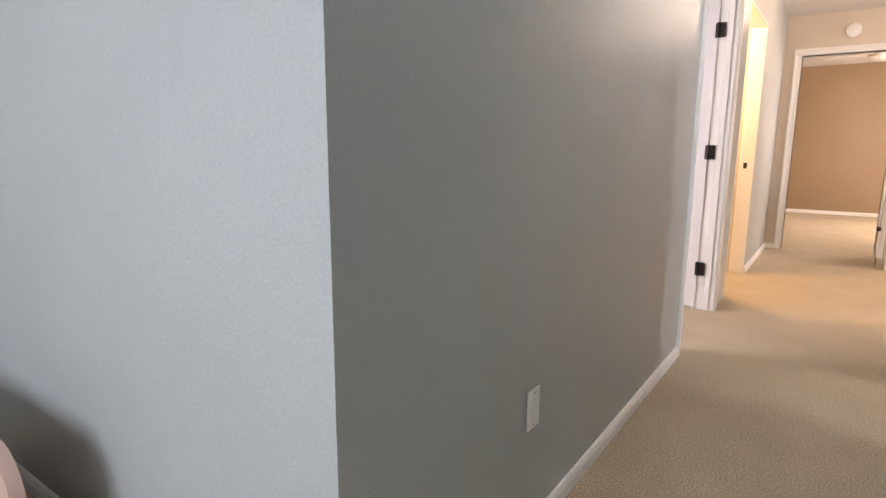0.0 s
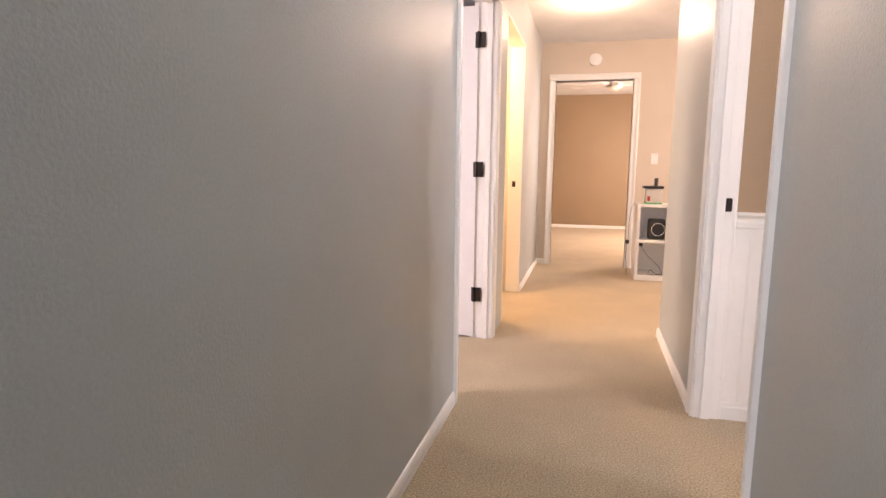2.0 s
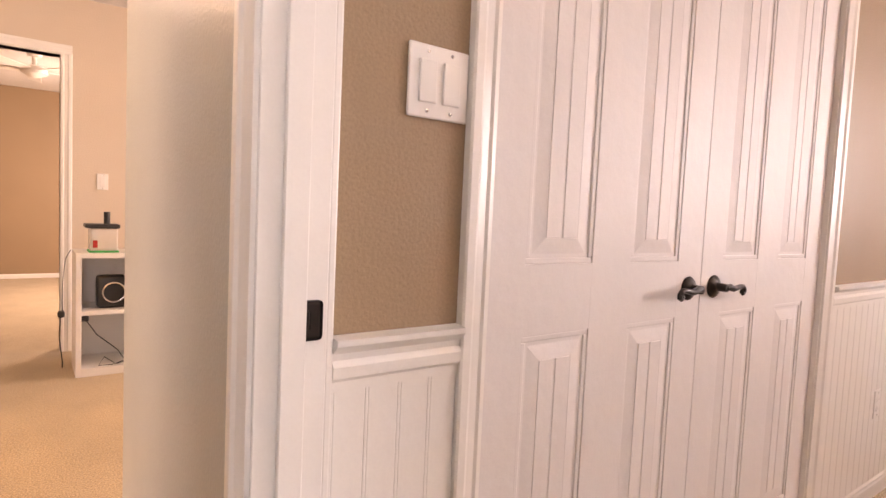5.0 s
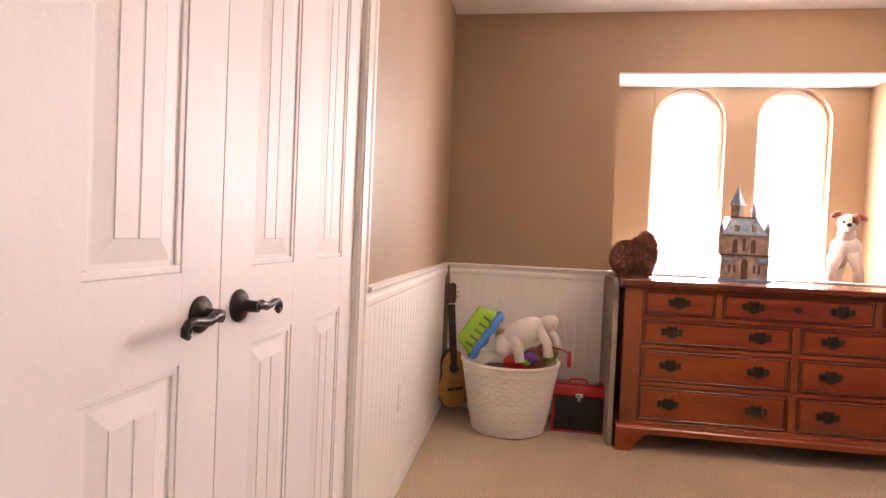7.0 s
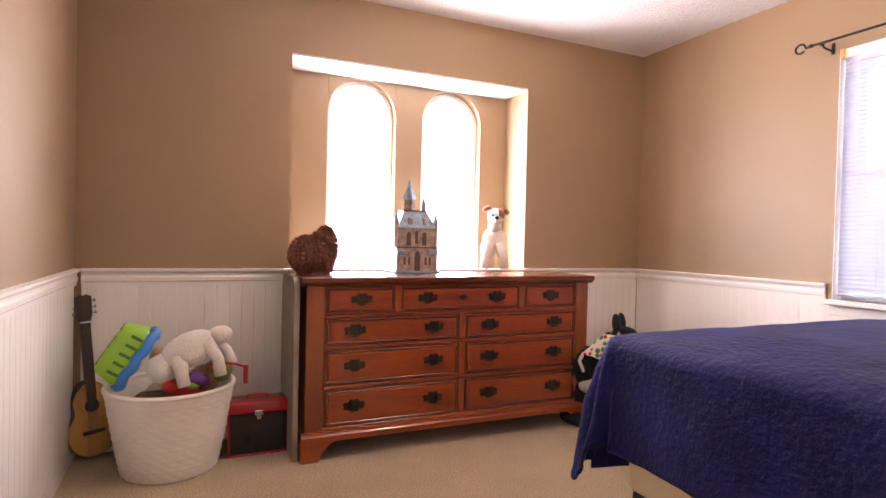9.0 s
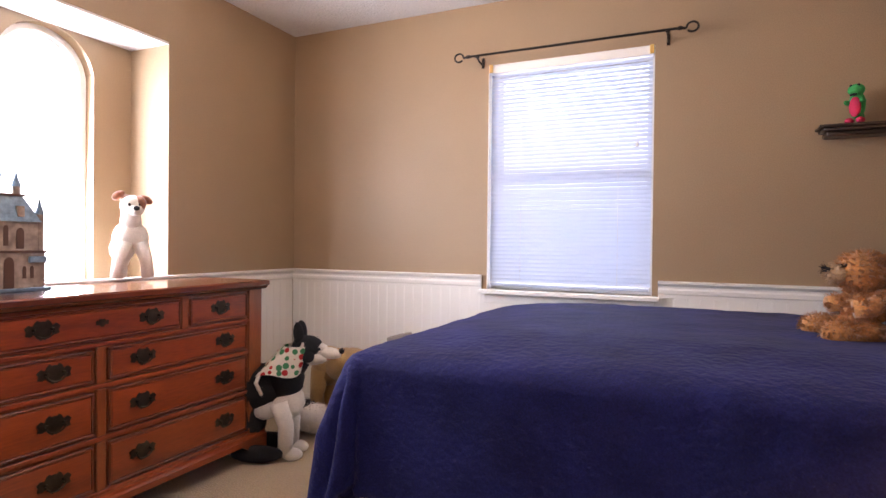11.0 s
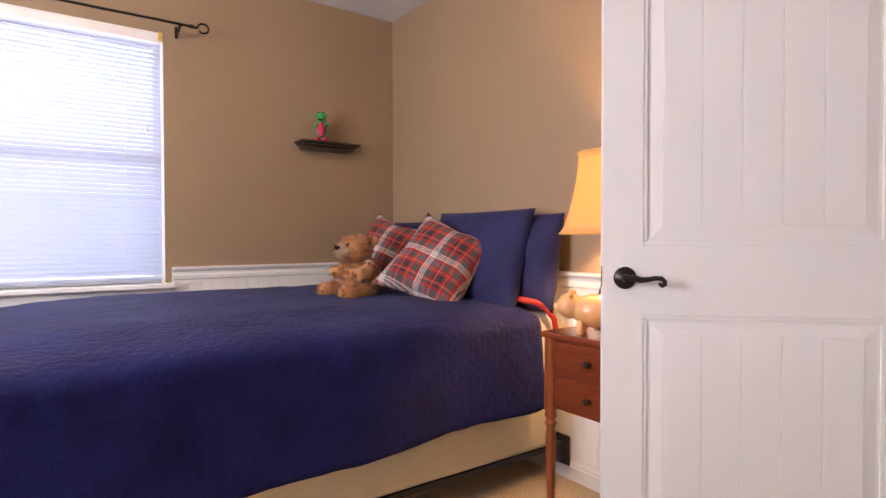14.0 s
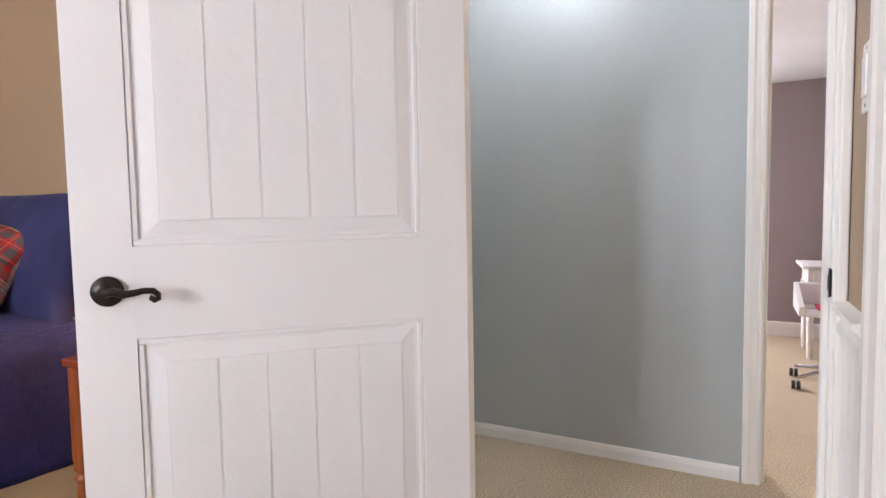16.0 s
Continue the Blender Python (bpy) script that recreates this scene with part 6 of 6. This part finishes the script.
# ---- hall end: cube shelf with things ----
cs = thing("cube_shelf", (0.04, 3.39, 0), 0, "white two-cube shelf unit standing against the hall's end wall", "shelf unit")
sw_, sd_, shh = 0.21, 0.19, 0.75
for nm, lo, hi in (("side_panel", (-sw_, -sd_, 0), (-sw_ + 0.03, sd_, shh)), ("side_panel", (sw_ - 0.03, -sd_, 0), (sw_, sd_, shh)), ("top", (-sw_ + 0.03, -sd_, shh - 0.03), (sw_ - 0.03, sd_, shh)),
                   ("shelf", (-sw_ + 0.03, -sd_, 0.375), (sw_ - 0.03, sd_, 0.40)), ("shelf", (-sw_ + 0.03, -sd_, 0.0), (sw_ - 0.03, sd_, 0.05)), ("back", (-sw_ + 0.03, sd_ - 0.01, 0.05), (sw_ - 0.03, sd_, shh - 0.03))):
    part(nm, box_bm(lo, hi, 0.0015, 1), M_PLATE, cs)
tk = thing("plastic_tank", (-0.02, 3.33, 0.75), 0, "small clear plastic tank with a black lid on the shelf unit", "tank")
m_clear = flat("cloudy_clear_plastic", (0.62, 0.57, 0.50), 0.2)
part("tank", box_bm((-0.075, -0.07, 0.008), (0.075, 0.07, 0.15), 0.012, 3), m_clear, tk, "cloudy clear plastic tank", smooth=True)
part("base", box_bm((-0.08, -0.075, 0), (0.08, 0.075, 0.012), 0.002, 1), M_GREEN, tk)
part("lid", box_bm((-0.10, -0.08, 0.15), (0.085, 0.08, 0.175), 0.006, 2), M_BLACK, tk)
bm = bmesh.new()
add_lathe(bm, [(0, 0.175), (0.018, 0.175), (0.018, 0.25), (0, 0.25)], (0.02, 0, 0), 16)
part("filter", bm, M_BLACK, tk, smooth=True)
bm = bmesh.new()
add_box(bm, (-0.06, -0.074, 0.03), (-0.035, -0.069, 0.075), 0.002, 1)
part("label", bm, M_RED, tk)
ev = thing("desktop_speaker", (0.045, 3.33, 0.402), 0, "black desktop speaker with a silver ring in the shelf", "speaker")
part("housing", box_bm((-0.10, -0.06, 0), (0.06, 0.06, 0.20), 0.02, 3), M_BLACK, ev, smooth=True)
bm = bmesh.new()
add_tube(bm, [(-0.01 + 0.060 * math.cos(a), -0.066, 0.10 + 0.060 * math.sin(a)) for a in np.linspace(0, 2 * math.pi, 33)], 0.006, 8)
part("ring", bm, M_STEEL, ev, smooth=True)
cb = thing("cable", (0.0, 3.30, 0.052), 0, "thin black cable coiled loosely in the shelf", "cable")
bm = bmesh.new()
rnd = random.Random(4)
pts = [(-0.14, 0.1, 0.33), (-0.13, 0.0, 0.31), (-0.06, -0.08, 0.20), (0.05, -0.10, 0.10), (0.09, -0.10, 0.03), (0.02, -0.11, 0.012), (-0.05, -0.1, 0.012), (-0.02, -0.09, 0.06), (0.04, -0.1, 0.012), (0.1, -0.05, 0.01)]
add_tube(bm, pts, 0.003, 6)
add_box(bm, (-0.15, -0.08, 0.285), (-0.10, -0.05, 0.315), 0.004, 1)
part("cord", bm, M_BLACK, cb, smooth=True)
cb2 = thing("plug_adapter", (-0.205, 3.45, 0.0), 0, "black plug with a thin cord hanging beside the shelf unit", "plug")
bm = bmesh.new()
add_box(bm, (-0.045, -0.015, 0.33), (-0.008, 0.015, 0.37), 0.006, 1)
add_tube(bm, [(-0.03, 0, 0.33), (-0.035, 0, 0.2), (-0.02, 0.0, 0.05), (-0.02, 0.02, 0.006), (-0.01, 0.15, 0.006)], 0.003, 6)
add_tube(bm, [(-0.02, 0, 0.37), (-0.02, 0, 0.55), (-0.004, 0, 0.70), (0.02, -0.05, 0.756)], 0.002, 6)
part("plug_body", bm, M_BLACK, cb2)

# far room fan
fn = thing("ceiling_fan", (-0.35, 6.0, H), 0, "white ceiling fan at rest in the far room", "ceiling fan")
bm = bmesh.new()
add_lathe(bm, [(0, 0), (0.06, 0), (0.06, -0.04), (0.02, -0.05), (0.02, -0.12), (0.10, -0.14), (0.11, -0.20), (0.05, -0.23), (0, -0.24)], (0, 0, 0), 24)
part("motor", bm, M_PLATE, fn, smooth=True)
for k in range(5):
    a = 2 * math.pi * k / 5 + 0.3
    bm = bmesh.new()
    add_box(bm, (0.10, -0.06, -0.172), (0.62, 0.06, -0.164), 0.003, 1)
    for v in bm.verts:
        x, y, z = v.co
        y *= 0.7 + 0.5 * x
        v.co = (x * math.cos(a) - y * math.sin(a), x * math.sin(a) + y * math.cos(a), z + y * 0.15)
    part("blade", bm, M_PLATE, fn)

# ---- desk room ----
dk = thing("writing_desk", (-3.62, 0.43, 0), 0, "white painted writing desk with turned legs and a small drawer", "desk")
dk.scale = (1, 1, 0.88)
part("top", box_bm((-0.25, -0.22, 0.735), (0.25, 0.60, 0.758), 0.006, 2), M_WHITE, dk)
part("apron", box_bm((-0.21, -0.18, 0.60), (0.21, 0.56, 0.734), 0.002, 1), M_WHITE, dk)
p = part("drawer", box_bm((0.210, -0.15, 0.615), (0.222, 0.05, 0.72), 0.003, 1), M_WHITE, dk)
bm = bmesh.new()
add_lathe(bm, [(0, 0), (0.006, 0), (0.012, 0.014), (0, 0.02)], (0.222, -0.05, 0.667), 12, "X")
part("knob", bm, M_WHITE, p, smooth=True)
for sx in (-1, 1):
    for y in (-0.16, 0.54):
        bm = bmesh.new()
        add_lathe(bm, [(0, 0), (0.016, 0), (0.020, 0.05), (0.016, 0.10), (0.024, 0.12), (0.018, 0.14), (0.026, 0.50), (0.030, 0.60), (0, 0.60)], (sx * 0.185, y, 0), 16)
        part("leg", bm, M_WHITE, dk, smooth=True)
ch_ = thing("office_chair", (-2.76, 0.335, 0), 0, "white swivel chair with a moulded seat on chrome castor legs", "chair")
bm = bmesh.new()
add_box(bm, (-0.19, -0.18, 0.44), (0.19, 0.18, 0.465), 0.012, 3)
for s in (-1, 1):
    add_prism(bm, [(-0.20, 0.445), (0.19, 0.445), (0.21, 0.50), (-0.20, 0.60)], s * 0.205, s * 0.178, "Y")
add_box(bm, (-0.215, -0.20, 0.445), (-0.19, 0.20, 0.60), 0.012, 3)
part("seat", bm, M_PLATE, ch_, smooth=True)
bm = bmesh.new()
add_box(bm, (-0.10, -0.10, 0.4705), (0.12, 0.12, 0.479), 0.003, 3)
part("cushion", bm, M_MAGENTA, ch_, "pink seat cushion", smooth=True)
bm = bmesh.new()
add_lathe(bm, [(0, 0.10), (0.03, 0.10), (0.022, 0.13), (0.022, 0.44), (0, 0.44)], (0, 0, 0), 16)
part("column", bm, M_PLATE, ch_, smooth=True)
for k in range(5):
    a = 2 * math.pi * k / 5 - 0.975
    bm = bmesh.new()
    add_tube(bm, [(0.02 * math.cos(a), 0.02 * math.sin(a), 0.105), (0.24 * math.cos(a), 0.24 * math.sin(a), 0.070)], [0.014, 0.010], 8)
    lg = part("leg", bm, M_STEEL, ch_, "chrome leg", smooth=True)
    bm = bmesh.new()
    for s in (-1, 1):
        add_lathe(bm, [(0, -0.009), (0.024, -0.009), (0.025, 0.009), (0, 0.009)], (0.25 * math.cos(a), 0.25 * math.sin(a) + s * 0.013, 0.025), 14, "Y")
    part("castor", bm, M_BLACK, lg, "black castor", smooth=True)

# landing: low beige panel of unknown kind, near the wall
lc = thing("low_panel", (-2.44, -2.826, 0), 0, "pale beige low panel with a small catch on the landing", "gate")
M_PEACH = material("pale_beige_laminate", (0.60, 0.40, 0.32), 0.45, vary=0.04)
bm = bmesh.new()
ring = [(-0.45, 0.0), (0.45, 0.0), (0.45, 0.30)] + [(0.33 + 0.12 * math.cos(a), 0.30 + 0.12 * math.sin(a)) for a in np.linspace(0.1, 1.5, 8)] + [(-0.45, 0.42)]
add_prism(bm, ring, -0.015, 0.015, "Y")
part("panel", bm, M_PEACH, lc, smooth=True)
ct = part("catch", box_bm((0.215, -0.027, 0.31), (0.335, -0.0155, 0.365), 0.004, 2), M_PEACH, lc)
part("slot", box_bm((0.236, -0.0285, 0.324), (0.304, -0.0275, 0.352)), M_LEATHER, ct)

# ---- outdoors ----
m_haze = bpy.data.materials.new("bright_hazy_sky")
m_haze.use_nodes = True
m_haze.node_tree.nodes["Principled BSDF"].inputs["Base Color"].default_value = (0.8, 0.8, 0.8, 1)
m_haze.node_tree.nodes["Principled BSDF"].inputs["Emission Color"].default_value = (0.90, 0.95, 1.0, 1)
m_haze.node_tree.nodes["Principled BSDF"].inputs["Emission Strength"].default_value = 3.0
bm = bmesh.new()
bm.faces.new([bm.verts.new(p) for p in ((7.5, -12, -0.24), (7.5, 2.5, -0.24), (7.5, 2.5, 4.0), (7.5, -12, 4.0))])
structure("backdrop", bm, m_haze, "plain bright hazy sky beyond the windows")
gr = bmesh.new()
s_ = 400
gr.faces.new([gr.verts.new(p) for p in ((-s_, -s_, -0.25), (s_, -s_, -0.25), (s_, s_, -0.25), (-s_, s_, -0.25))])
structure("ground", gr, material("pale_concrete_ground", (0.42, 0.40, 0.37), 0.9, vary=0.1, scale=0.3, fine=0.15, fine_scale=8), "pale concrete ground outside")

# ---- wainscot boards, last ----
PITCH = 0.0605


def wainscot(name, count, along, start, face, side, PITCH=PITCH):
    """Beaded boards below the chair rail, each an object of its own."""
    back = bmesh.new()
    a1 = start + count * PITCH
    if along == "X":
        add_box(back, (start, face, 0.08), (a1, face + side * 0.003, 0.82))
    else:
        add_box(back, (face, start, 0.08), (face + side * 0.003, a1, 0.82))
    wall = structure(name, back, M_WHITE, "white beadboard wainscot")
    bm = bmesh.new()
    w = PITCH - 0.0005
    prof = [(0, 0.0031), (0, 0.0070), (0.0012, 0.0076), (0.0045, 0.0076), (0.0056, 0.0068), (0.0067, 0.0078), (w - 0.0012, 0.0078), (w, 0.0070), (w, 0.0031)]
    ring = [(a, side * d) if along == "X" else (side * d, a) for a, d in prof]
    add_prism(bm, ring, 0.081, 0.8185, "Z")
    bmesh.ops.recalc_face_normals(bm, faces=bm.faces)
    me = bpy.data.meshes.new("board")
    bm.to_mesh(me)
    bm.free()
    me.materials.append(M_WHITE)
    for k in range(count):
        b = new("board", me)
        b.parent = wall
        at = start + k * PITCH
        b.location = (at, face, 0) if along == "X" else (face, at, 0)


wainscot("wainscot_closet", 4, "X", -0.0395, -0.0005, -1, (CL_A + 0.0395) / 4)
wainscot("wainscot_closet", int((W - CL_B) / PITCH), "X", CL_B, -0.0005, -1)
wainscot("wainscot_bay", int(D / PITCH), "Y", -D + 0.02, W - 0.0005, -1)
wainscot("wainscot_window", int(W / PITCH), "X", 0.03, -D + 0.0005, 1)
wainscot("wainscot_hall", int((D + DR0 - 0.07) / PITCH), "Y", -D + 0.02, 0.0005, 1)
